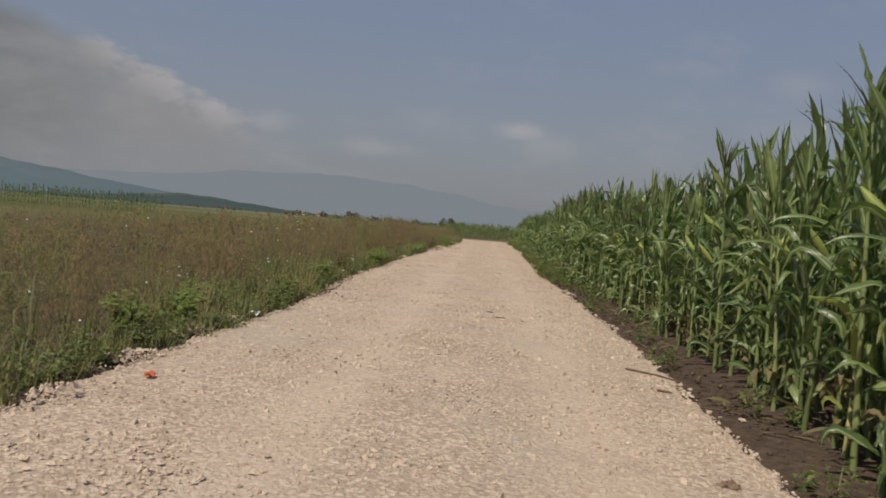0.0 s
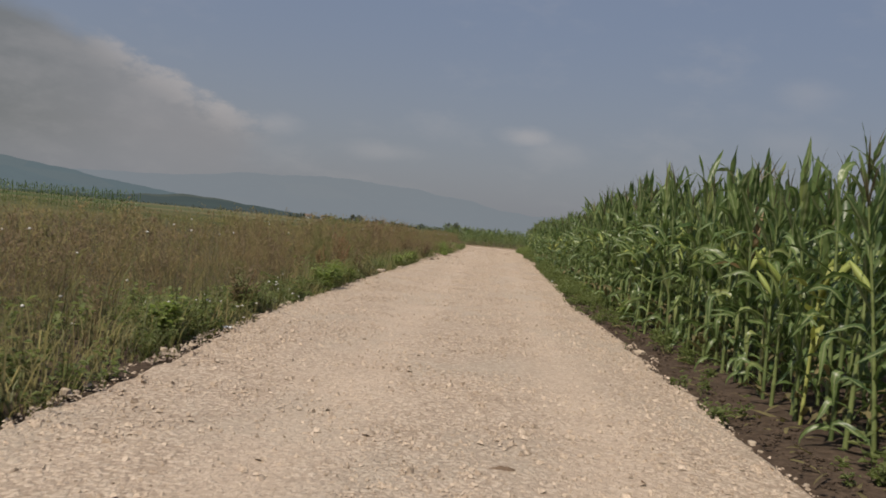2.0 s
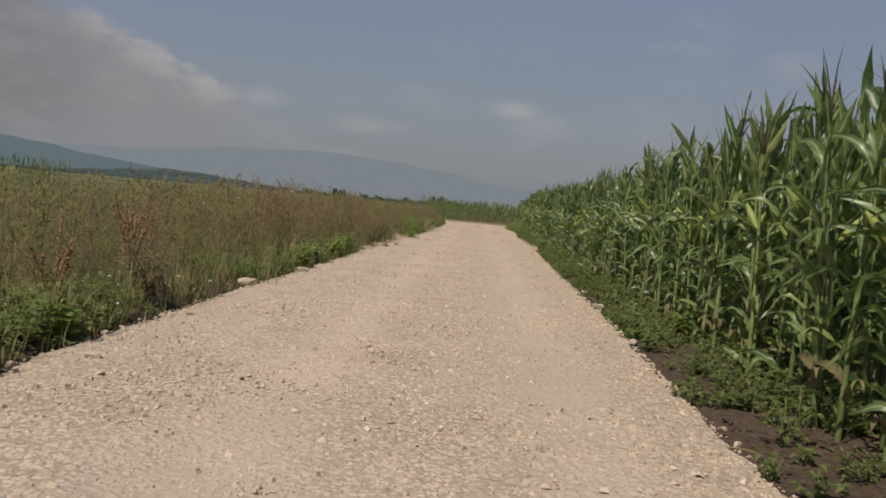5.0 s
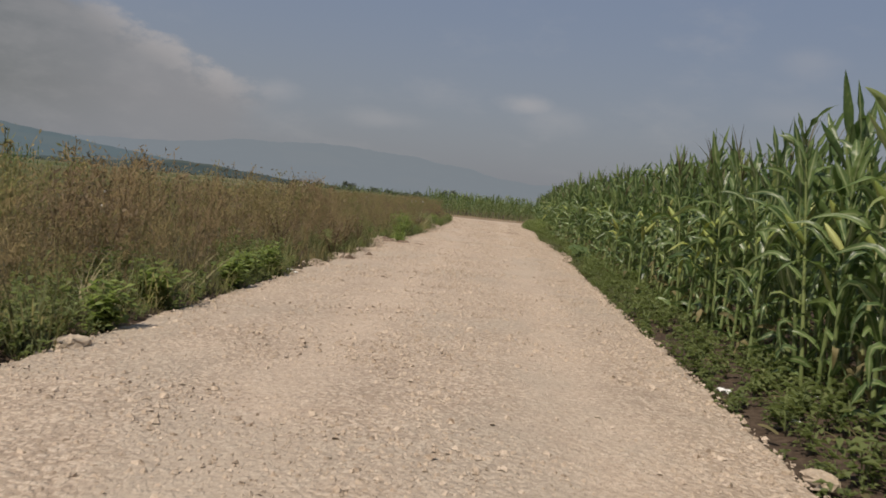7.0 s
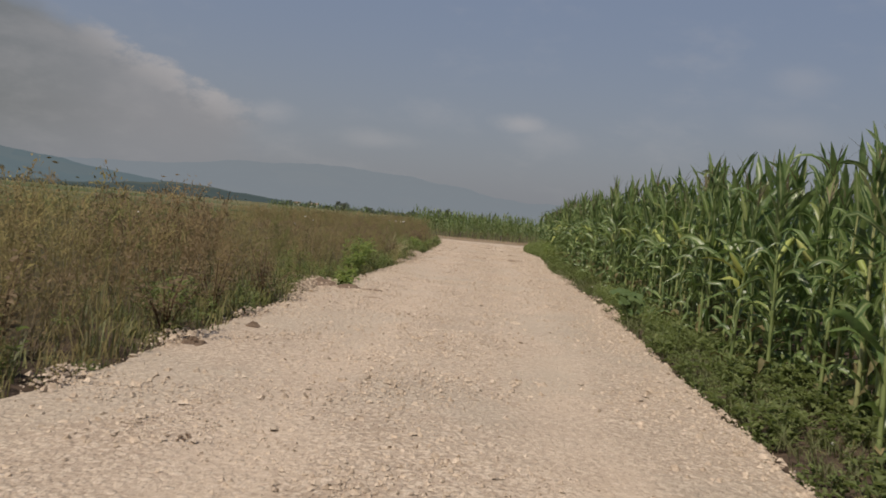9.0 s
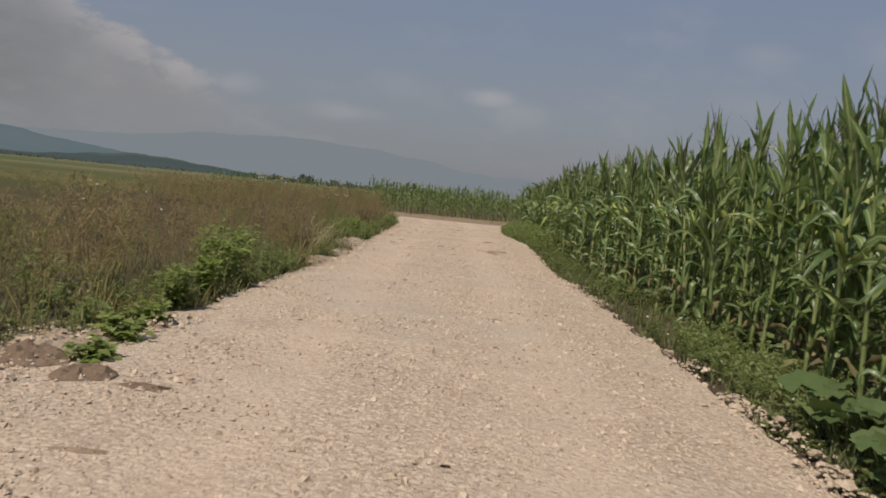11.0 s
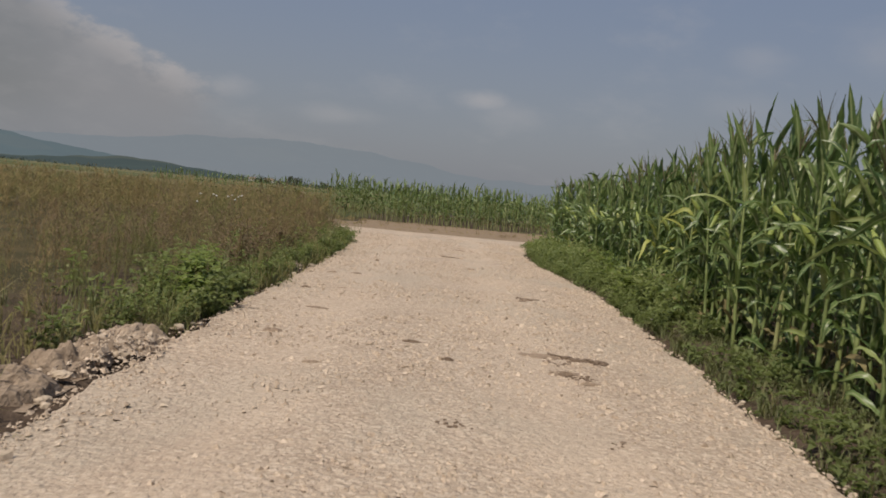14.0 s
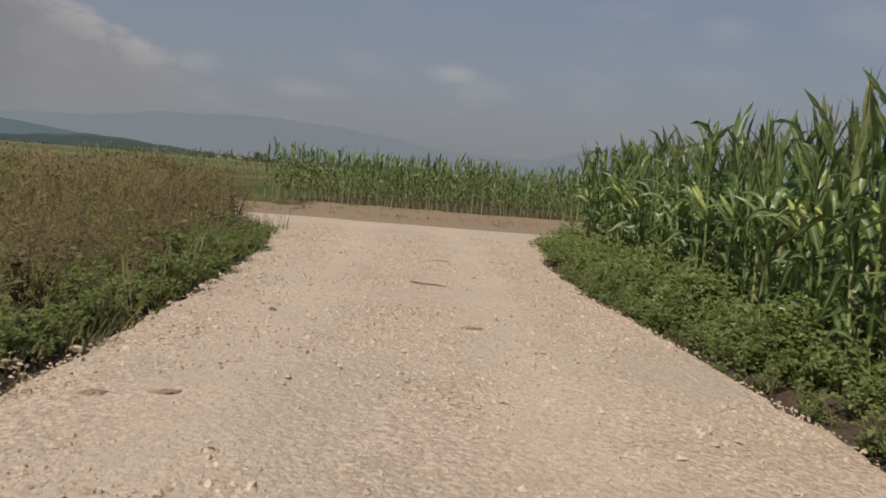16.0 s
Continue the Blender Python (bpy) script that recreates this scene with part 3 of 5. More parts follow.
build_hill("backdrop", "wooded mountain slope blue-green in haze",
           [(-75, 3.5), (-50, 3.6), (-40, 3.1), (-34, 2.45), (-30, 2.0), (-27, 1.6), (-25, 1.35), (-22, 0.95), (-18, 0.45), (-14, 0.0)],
           3000, hazy_hill_material("near_mountain", (0.04, 0.065, 0.045), (0.125, 0.16, 0.182), 0.88), 2.0, 0.10)
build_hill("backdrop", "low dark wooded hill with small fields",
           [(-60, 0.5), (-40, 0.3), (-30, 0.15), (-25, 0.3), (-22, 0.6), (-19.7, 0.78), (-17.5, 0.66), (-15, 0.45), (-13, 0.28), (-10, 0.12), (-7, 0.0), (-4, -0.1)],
           1500, hazy_hill_material("wooded_hill", (0.026, 0.038, 0.028), (0.078, 0.100, 0.105), 0.72), 3.0, 0.07)


def build_tree(rng, height, at, label):
    """A far field tree: tapered trunk with limbs and a crown of many small leaf clumps."""
    tree = thing("tree", label, "tree", "far field trees", at=at)
    g = Geo()
    v, f = tube([(0, 0, -0.3), (0.05, 0, height * 0.3), (0.0, 0.1, height * 0.75)], [height * 0.035, height * 0.025, height * 0.008], 6)
    g.add(v, f)
    for k in range(5):
        a, z0 = rng.uniform(0, 6.28), height * rng.uniform(0.25, 0.55)
        e = (math.cos(a) * height * 0.28, math.sin(a) * height * 0.28, z0 + height * 0.22)
        v, f = tube([(0, 0, z0), (e[0] * 0.5, e[1] * 0.5, z0 + height * 0.14), e], [height * 0.014, height * 0.009, height * 0.004], 4)
        g.add(v, f)
    part("trunk", g, BARK, tree)
    c = Geo()
    lobes = [(rng.uniform(-0.6, 0.6) * height, rng.uniform(-0.4, 0.4) * height, height * rng.uniform(0.2, 0.78), height * rng.uniform(0.14, 0.26)) for _ in range(12)]
    for lx, ly, lz, lr in lobes:
        for _ in range(70):
            d = rng.normal(size=3)
            d /= np.linalg.norm(d)
            p = np.array((lx, ly, lz)) + d * lr * rng.uniform(0.5, 1.1)
            s, b = height * rng.uniform(0.03, 0.06), rng.normal(size=3)
            b /= np.linalg.norm(b)
            e = np.cross(b, d)
            c.add([p - b * s, p + e * s, p + b * s, p - e * s], [(0, 1, 2), (0, 2, 3)])
    part("crown", c, TREE_LEAF, tree, smooth=False)
    return tree


rng = np.random.default_rng(5)
for az, dist, h in ((-8.7, 520, 6.2), (-10.6, 560, 4.6), (-7.2, 640, 4.8), (-6.2, 620, 4.2), (-2.6, 430, 6.0), (-1.6, 430, 4.6), (-0.4, 450, 4.4), (-4.6, 700, 5.0), (-12.2, 760, 5.0)):
    build_tree(rng, h, (dist * math.sin(radians(az)), dist * math.cos(radians(az)), 0), "dark green field tree far across the plain")


def build_house(at, w, d, h, turn):
    """A small far farmhouse: walls and a gabled roof with eaves."""
    house = thing("farmhouse", "small white farmhouse far across the plain", "house", at=at)
    house.rotation_euler = (0, 0, turn)
    g = Geo()
    b = [(-w, -d), (w, -d), (w, d), (-w, d)]
    v = [(x, y, 0) for x, y in b] + [(x, y, h) for x, y in b] + [(-w, 0, h * 1.5), (w, 0, h * 1.5)]
    f = []
    for k in range(4):
        a, c = k, (k + 1) % 4
        f += [(a, c, c + 4), (a, c + 4, a + 4)]
    f += [(4, 8, 7), (5, 6, 9)]
    g.add(v, f)
    part("wall", g, PAPER, house, smooth=False)
    r = Geo()
    e, t = 0.5, 0.25
    for s in (-1, 1):
        q = [(-w - e, s * (d + e), h * 0.86), (w + e, s * (d + e), h * 0.86), (w + e, 0, h * 1.52), (-w - e, 0, h * 1.52)]
        top = [(x, y, z + t) for x, y, z in q]
        r.add(q + top, [(0, 1, 2), (0, 2, 3), (4, 6, 5), (4, 7, 6), (0, 4, 5), (0, 5, 1), (0, 3, 7), (0, 7, 4), (1, 5, 6), (1, 6, 2)])
    part("roof", r, CLOD, house, "brown tiled roof", smooth=False)
    for k in (-0.5, 0.5):
        n = Geo()
        n.add([(w * k - 0.5, -d - 0.05, h * 0.35), (w * k + 0.5, -d - 0.05, h * 0.35), (w * k + 0.5, -d - 0.05, h * 0.75), (w * k - 0.5, -d - 0.05, h * 0.75)], [(0, 1, 2), (0, 2, 3)])
        part("window", n, BARK, house, smooth=False)
    return house


for az, dist, w in ((-11.3, 1000, 4.5), (-12.4, 1080, 3.5)):
    build_house((dist * math.sin(radians(az)), 55 + dist * math.cos(radians(az)), 0), w, 3.5, 3.2, radians(az))


def build_hedge():
    """Bushes and hedges along far field edges."""
    rng = np.random.default_rng(8)
    g = Geo()
    for y0, x0, x1, n, h in ((520, -90, 0, 150, 1.8), (700, -160, 20, 260, 2.6), (760, -420, -200, 160, 2.2)):
        for _ in range(n):
            x = rng.uniform(x0, x1)
            p = np.array((x, y0 + 6 * math.sin(x * 0.05) + rng.uniform(-2, 2), 0))
            hh = h * rng.uniform(0.4, 1.15)
            for _ in range(9):
                q = p + np.array((rng.uniform(-1, 1) * hh * 0.6, rng.uniform(-1, 1) * hh * 0.5, rng.uniform(0.05, 1.0) * hh))
                b, d = rng.normal(size=3), rng.normal(size=3)
                b, d = b / np.linalg.norm(b) * hh * 0.24, d / np.linalg.norm(d) * hh * 0.24
                g.add([q - b, q + d, q + b, q - d], [(0, 1, 2), (0, 2, 3)])
    return tagged(geo_object("hedge", g, [TREE_LEAF], False), "low dark green hedges between far fields", "hedge", kind="stuff")


build_hedge()


# ---- corn ----
def corn_pieces(rng, detail=1.0, height=2.35, ear=True, tassel=True, bare=0.05):
    """The pieces of one corn plant about height tall: lists of (name, vertices, faces, slot); slots 0 leaf, 1 stalk, 2 husk, 3 tassel, 4 dry leaf."""
    pieces = []
    top = height * 0.76
    lean = rng.uniform(-0.03, 0.03, 2)
    n = 8 if detail >= 1 else 4

    def axis(z):
        s = z / top
        return np.array((lean[0] * s * s * top, lean[1] * s * s * top, z))

    pts, radii = [], []
    for i in range(n + 1):
        z = top * i / n
        pts.append(axis(z) + (0, 0, -0.06 if i == 0 else 0))
        radii.append(0.0195 - 0.012 * i / n)
        if detail >= 1 and 0 < i < n:
            pts.append(axis(z + 0.012))
            radii.append(0.0225 - 0.012 * i / n)
            pts.append(axis(z + 0.03))
            radii.append(0.019 - 0.012 * i / n)
    if bare > 0.1:
        radii = [r * 1.2 for r in radii]
    pieces.append(("stalk", *tube(pts, radii, 6 if detail >= 1 else 3), 1))
    phi = rng.uniform(0, math.pi)
    leaves = 19 if detail >= 1 else (15 if detail >= 0.6 else (9 if detail >= 0.3 else 6))
    seg = 9 if detail >= 1 else (5 if detail >= 0.6 else (3 if detail >= 0.3 else 2))
    for k in range(leaves):
        s = k / (leaves - 1)
        z = height * (bare + (0.74 - bare) * s)
        head = phi + math.pi * (k % 2) + rng.uniform(-0.9, 0.9)
        slot, kink = 0, rng.uniform(0.12, 0.55) if rng.random() < 0.75 else None
        if s < 0.26:
            rise, bend, length, width = rng.uniform(0.3, 1.2), rng.uniform(1.2, 2.7), rng.uniform(0.26, 0.5), rng.uniform(0.045, 0.07)
            slot = 4 if rng.random() < (0.45 if s < 0.12 else 0.12) else 0
        elif s < 0.72:
            rise, bend, length, width = rng.uniform(0.5, 1.3), rng.uniform(0.7, 2.3), rng.uniform(0.34, 0.64), rng.uniform(0.048, 0.078)
        else:
            rise, bend, length, width, kink = rng.uniform(1.1, 1.53), (rng.uniform(0.0, 0.35) if rng.random() < 0.72 else rng.uniform(0.6, 2.6)), rng.uniform(0.29, 0.5), rng.uniform(0.056, 0.082), None
        scale = height / 2.35 * (0.7 if slot == 4 else 1.0)
        pieces.append(("leaf", *blade(axis(z), head, rise, length * scale, width * (1.0 if detail >= 1 else 1.12), bend, seg, rng.uniform(0.2, 0.6), rng.uniform(-2.2, 2.2), 0.4, kink), slot))
    if ear:
        z, head = height * rng.uniform(0.42, 0.52), phi + rng.uniform(-0.6, 0.6)
        d = np.array((math.cos(head) * 0.62, math.sin(head) * 0.62, 0.78))
        side = np.array((-math.sin(head), math.cos(head), 0))
        up = np.cross(d, side)
        v, f, around = [], [], 7
        prof = [(0, 0.012), (0.04, 0.02), (0.10, 0.029), (0.17, 0.029), (0.23, 0.02), (0.28, 0.006)]
        for q, r in prof:
            for k in range(around):
                a = 2 * math.pi * k / around
                v.append(axis(z) + d * q + (side * math.cos(a) + up * math.sin(a)) * r)
        for i in range(len(prof) - 1):
            for k in range(around):
                a, b = i * around + k, i * around + (k + 1) % around
                f += [(a, b, b + around), (a, b + around, a + around)]
        pieces.append(("ear", v, f, 2))
    if tassel:
        v, f = [], []
        base = axis(top)
        for k in range(6 if detail >= 1 else 3):
            head, rise = rng.uniform(0, 6.28), rng.uniform(0.8, 1.5)
            bv, bf = blade(base, head, rise, height * rng.uniform(0.10, 0.17), 0.012, 0.5, 3, 0.3, 0.3, 0.8)
            f += [tuple(i + len(v) for i in q) for q in bf]
            v += bv
        pieces.append(("tassel", v, f, 3))
    return pieces


CORN_MATS = [LEAF, STALK, HUSK, CORN_TASSEL, DRY_LEAF]
CORN_RIPE = [LEAF_FAR, RIPE_STALK, HUSK, CORN_TASSEL, DRY_LEAF]
CORN_ROWS = [LEAF_DEEP, STALK, HUSK, CORN_TASSEL, DRY_LEAF]


def corn_thing(rng, height, ear, tassel):
    plant = thing("corn_plant", "tall green corn plant with long arching leaves in a roadside row", "corn plant", "corn row beside the road", at=(0, 0, -500))
    for name, v, f, slot in corn_pieces(rng, 1.0, height, ear, tassel):
        g = Geo()
        g.add(v, f)
        made = part(name, g, CORN_MATS[slot], plant, {"ear": "pale green corn ear in its husk", "tassel": "thin brown tassel"}.get(name, "dry tan leaf" if slot == 4 else ""))
        if slot == 0:
            made.data.attributes.new("midrib", "FLOAT", "POINT").data.foreach_set("value", [0.0, 1.0, 0.0] * (len(v) // 3))
    return plant


def corn_bundle(rng, detail, height, ear, tassel, bare):
    g = Geo()
    for name, v, f, slot in corn_pieces(rng, detail, height, ear, tassel, bare):
        g.add(v, f, slot)
    return g.arrays()


LEAN = radians(-2.2)                                       # the stand leans a little towards the road
rng = np.random.default_rng(11)
originals = [corn_thing(rng, 2.35, k % 3 != 2, k % 3 != 0) for k in range(7)]
y, count = 4.2, 0
while y < 88.9:
    x = CORN_LINE(y) + rng.normal(0, 0.07)
    h = CORN_HEIGHT(y) / 2.15 * min(1.04, (1.05 if rng.random() < 0.12 else 1.0) * rng.uniform(0.85, 1.05) * (1 + 0.16 * uneven(0, y, 0.55, 77)))
    m = pose(x, y, ground_z(x, y), math.degrees(rng.normal(0, 0.035)), math.degrees(LEAN + rng.normal(0, 0.035)), rng.uniform(0, 360)) @ Matrix.Diagonal((h * 1.03, h * 1.03, h, 1))
    source = originals[count % 7 if count < 7 else int(rng.integers(0, 7))]
    if count < 7:
        source.matrix_basis = m
    else:
        made = copy_thing(source, Matrix())
        made.matrix_basis = m
    count += 1
    y += rng.uniform(0.21, 0.38)


YELLOW_LEAF = plant_material("yellowing_corn_leaf", (0.20, 0.24, 0.06), (0.38, 0.40, 0.11), (0.46, 0.45, 0.18), 0.3, 0.5, 0.4)
BROWN_LEAF = plant_material("withered_corn_leaf", (0.34, 0.235, 0.14), (0.48, 0.35, 0.23), (0.56, 0.45, 0.32), 0.25, 0.8, 0.1)
YELLOW_STALK = plant_material("yellowing_corn_stalk", (0.24, 0.27, 0.07), (0.34, 0.36, 0.11), (0.42, 0.41, 0.17), 0.0, 0.5, 0.4)


def odd_corn(rng, at, height, label, stalk, leaf, first, last):
    """A corn plant of the roadside row that has turned: the leaves from first to last (0 at the foot, 1 at the top) take the material leaf."""
    plant = thing("corn_plant", label, "corn plant", "corn row beside the road", at=(at[0], at[1], ground_z(*at)))
    plant.rotation_euler = (0, LEAN, rng.uniform(0, 6.28))
    pieces = corn_pieces(rng, 1.0, height, True, True)
    count = sum(name == "leaf" for name, *_ in pieces)
    k = 0
    for name, v, f, slot in pieces:
        g = Geo()
        g.add(v, f)
        mat = CORN_MATS[slot]
        if name == "stalk":
            mat = stalk
        elif name == "leaf":
            mat = leaf if first <= k / count <= last and rng.random() < 0.75 else mat
            k += 1
        elif name == "ear" and leaf is YELLOW_LEAF:
            mat = YELLOW_LEAF
        part(name, g, mat, plant, {"ear": "pale corn ear in its husk", "tassel": "thin brown tassel"}.get(name, "turned leaf" if mat is leaf else ""))
    return plant


for x, y, h, turned, first, last in ((2.72, 18.4, 2.35, BROWN_LEAF, 0.62, 1.0), (2.68, 16.25, 2.15, YELLOW_LEAF, 0.3, 0.75), (2.5, 43.95, 2.4, YELLOW_LEAF, 0.45, 0.65), (2.6, 40.9, 2.5, YELLOW_LEAF, 0.3, 0.6),
                                     (2.55, 47.4, 2.3, YELLOW_LEAF, 0.4, 0.6), (2.95, 64.45, 2.5, YELLOW_LEAF, 0.4, 0.62), (3.05, 75.4, 2.4, YELLOW_LEAF, 0.3, 0.55), (3.25, 85.6, 2.2, YELLOW_LEAF, 0.2, 0.6),
                                     (2.5, 6.0, 2.2, YELLOW_LEAF, 0.1, 0.5), (2.6, 24.5, 2.5, YELLOW_LEAF, 0.4, 0.6), (3.0, 73.6, 2.6, YELLOW_LEAF, 0.45, 0.6)):
    odd_corn(rng, (x, y), h, "corn plant in the roadside row with withered brown upper leaves" if turned is BROWN_LEAF else "corn plant in the roadside row with yellow-green stalk and leaves",
             YELLOW_STALK if first < 0.3 or y < 17 else STALK, turned, first, last)


def build_rows(name, label, rows, detail, variants, seed, ear=True, bare=0.05):
    """Rows of corn joined in one mesh. rows: (x of y, first y, last y, spacing, height of y) or, across, (y, first x, last x, spacing, height)."""
    rng = np.random.default_rng(seed)
    kinds = [corn_bundle(rng, detail, 2.35, ear and k % 3 == 0, k % 2 == 0, bare) for k in range(variants)]
    g = Geo()
    for along, line, a, b, space, height in rows:
        s = a
        while s < b:
            h = height(s) / 2.15 * rng.uniform(0.82, 1.07)
            j = rng.normal(0, 0.07)
            x, y = (line(s) + j, s) if along else (s, line(s) + j)
            z = ground_z(x, y) if -34 < x < 34 and y < 128 else -0.03
            g.add_all(kinds[int(rng.integers(0, variants))], turn_z(rng.uniform(0, 6.283), rng.normal(0, 0.035), rng.normal(0, 0.035)) if not along else
                      np.array(Euler((rng.normal(0, 0.035), LEAN + rng.normal(0, 0.035), 0)).to_matrix()) @ turn_z(rng.uniform(0, 6.283)), h, np.array((x, y, z)))
            s += space * rng.uniform(0.75, 1.25)
    return tagged(geo_object(name, g, CORN_ROWS if bare < 0.1 else CORN_RIPE), label, "corn field", kind="stuff")


inner = [(True, (lambda k: lambda y: CORN_LINE(y) + 0.7 * k)(k), -6.0, 88.8 - 0.1 * k, 0.27, CORN_HEIGHT) for k in range(1, 3)]
inner.append((True, CORN_LINE, -12.0, 4.0, 0.3, CORN_HEIGHT))
inner.append((True, lambda y: CORN_LINE(y) + 0.33, 2.0, 88.8, 0.34, CORN_HEIGHT))
build_rows("corn_field", "dense green corn standing in rows behind the roadside row", inner, 0.7, 9, 21)
deep_rows = [(True, (lambda k: lambda y: CORN_LINE(y) + 0.7 * k)(k), -8.0, 88.4, 0.34, CORN_HEIGHT) for k in range(3, 6)]
build_rows("corn_field", "inner rows of dense green corn", deep_rows, 0.4, 6, 24, False)

far_rows = [(False, (lambda k: lambda x: 102.4 + 0.7 * k + 0.3 * math.sin(x * 0.2))(k), -5.3 + 0.3 * k, 38.0, 0.21, lambda x: 2.0 + 0.08 * math.sin(x)) for k in range(2)]
build_rows("corn_field", "green corn field across the end of the road", far_rows, 0.6, 8, 22, False, 0.14)
far_rows = [(False, (lambda k: lambda x: 102.4 + 0.7 * k + 0.3 * math.sin(x * 0.2))(k), -5.3 + 0.3 * k, 38.0, 0.3, lambda x: 2.03) for k in range(2, 5)]
far_rows += [(False, (lambda k: lambda x: 126.0 + 0.8 * k - 0.35 * x)(k), -24.0, -3.0, 0.3, lambda x: 1.8) for k in range(3)]
build_rows("corn_field", "inner rows of green corn across the end of the road", far_rows, 0.4, 6, 25, False, 0.14)


def plain_corn(rng, height):
    """A corn plant of the far inner field: stem and ten bent leaves."""
    g = Geo()
    g.add(*tube([(0, 0, -0.05), (0, 0, height * 0.8)], [0.016, 0.008], 3), 1)
    for k in range(10):
        a, z = rng.uniform(0, 6.28), height * (0.2 + 0.065 * k)
        out, side = np.array((math.cos(a), math.sin(a), 0)), np.array((-math.sin(a), math.cos(a), 0))
        length, w = rng.uniform(0.4, 0.75), rng.uniform(0.05, 0.075)
        mid = np.array((0, 0, z + length * 0.28)) + out * length * 0.5
        tip = np.array((0, 0, z + length * rng.uniform(-0.2, 0.45))) + out * length * 0.95
        g.add([(0, 0, z), mid - side * w, mid + side * w, tip], [(0, 1, 2), (1, 3, 2)], 0)
    return g.arrays()


def build_open_field():
    """The rest of the corn field, reaching back from the road."""
    rng = np.random.default_rng(26)
    kinds = [plain_corn(rng, 2.2) for _ in range(8)]
    g = Geo()
    spots = [(CORN_LINE(y) + 4.1 + 0.9 * k, y) for k in range(21) for y in np.arange(-10, 88, 0.72)]
    spots += [(x, 107.0 + 1.0 * k) for k in range(18) for x in np.arange(-3, 33, 0.6)]
    for x, y in spots:
        x, y = x + rng.normal(0, 0.1), y + rng.normal(0, 0.12)
        g.add_all(kinds[int(rng.integers(0, 8))], turn_z(rng.uniform(0, 6.28)), rng.uniform(0.82, 1.05) * (1.05 if y < 95 else 0.85), np.array((x, y, -0.05)))
    return tagged(geo_object("corn_field", g, CORN_ROWS), "wide field of green corn reaching back from the road", "corn field", kind="stuff")


build_open_field()
west_rows = []
for k in range(3):
    west_rows.append((False, (lambda k: lambda x: 101.0 + 1.2 * k - (x + 39) * 0.08)(k), -125.0, -39.0 + 0.3 * k, 0.42, lambda x: 2.5))
build_rows("corn_field", "distant strip of green corn beyond the weeds", west_rows, 0.4, 6, 23, False)


# ---- weeds and grass ----
def dry_weed(rng, height, branchy=7, tufts=5, size=1.0):
    """A dried weed: thin stem, thin side branches with tufts of seed."""
    g = Geo()
    sway = rng.uniform(-0.18, 0.18, 2) * height

    def axis(s):
        return np.array((sway[0] * s * s, sway[1] * s * s, height * s))

    for a in (0.0, 1.57):
        w = np.array((math.cos(a), math.sin(a), 0)) * 0.0035
        p0, p1, p2 = axis(0), axis(0.5), axis(1)
        g.add([p0 - w, p0 + w, p1 - w, p1 + w, p2 - w * 0.3, p2 + w * 0.3], [(0, 1, 3), (0, 3, 2), (2, 3, 5), (2, 5, 4)], 0)
    for k in range(branchy):
        s = 0.08 + 0.89 * rng.random() ** 0.7
        head, rise = rng.uniform(0, 6.28), rng.uniform(0.3, 1.2)
        d = np.array((math.cos(head) * math.cos(rise), math.sin(head) * math.cos(rise), math.sin(rise)))
        q, length = axis(s), height * rng.uniform(0.12, 0.32) * (1.15 - 0.5 * s)
        e = q + d * length
        w = np.array((-math.sin(head), math.cos(head), 0)) * 0.003
        g.add([q - w, q + w, e + w, e - w], [(0, 1, 2), (0, 2, 3)], 0)
        for _ in range(tufts):
            c = q + d * length * rng.uniform(0.1, 1.1) + rng.normal(0, 0.035, 3)
            b, o = rng.normal(size=3), rng.normal(size=3)
            b[2] = abs(b[2]) * 1.6
            b *= size * rng.uniform(0.02, 0.05) / np.linalg.norm(b)
            o *= size * rng.uniform(0.007, 0.015) / np.linalg.norm(o)
            g.add([c - b, c + o, c + b, c - o], [(0, 1, 2), (0, 2, 3)], 0)
    return g.arrays()


def small_leaf(p, head, rise, length, width, fold=0.3):
    """A small pointed leaf folded along its midrib."""
    d = np.array((math.cos(head) * math.cos(rise), math.sin(head) * math.cos(rise), math.sin(rise)))
    side = np.array((-math.sin(head), math.cos(head), 0.0)) * width * 0.5
    lift = np.array((0, 0, width * fold))
    q = np.array(p, dtype=float)
    return [q, q + d * length * 0.45 - side + lift, q + d * length - np.array((0, 0, length * 0.15)), q + d * length * 0.45 + side + lift], [(0, 2, 1), (0, 3, 2)]


def grass_blade(p, head, rise, length, width, bend):
    out = np.array((math.cos(head), math.sin(head), 0.0))
    side = np.array((-math.sin(head), math.cos(head), 0.0)) * width * 0.5
    q = np.array(p, dtype=float)
    m = q + (out * math.cos(rise) + np.array((0, 0, math.sin(rise)))) * length * 0.55
    e = m + (out * math.cos(rise - bend) + np.array((0, 0, math.sin(rise - bend)))) * length * 0.45
    return [q - side, q + side, m + side * 0.8, m - side * 0.8, e], [(0, 1, 2), (0, 2, 3), (3, 2, 4)]


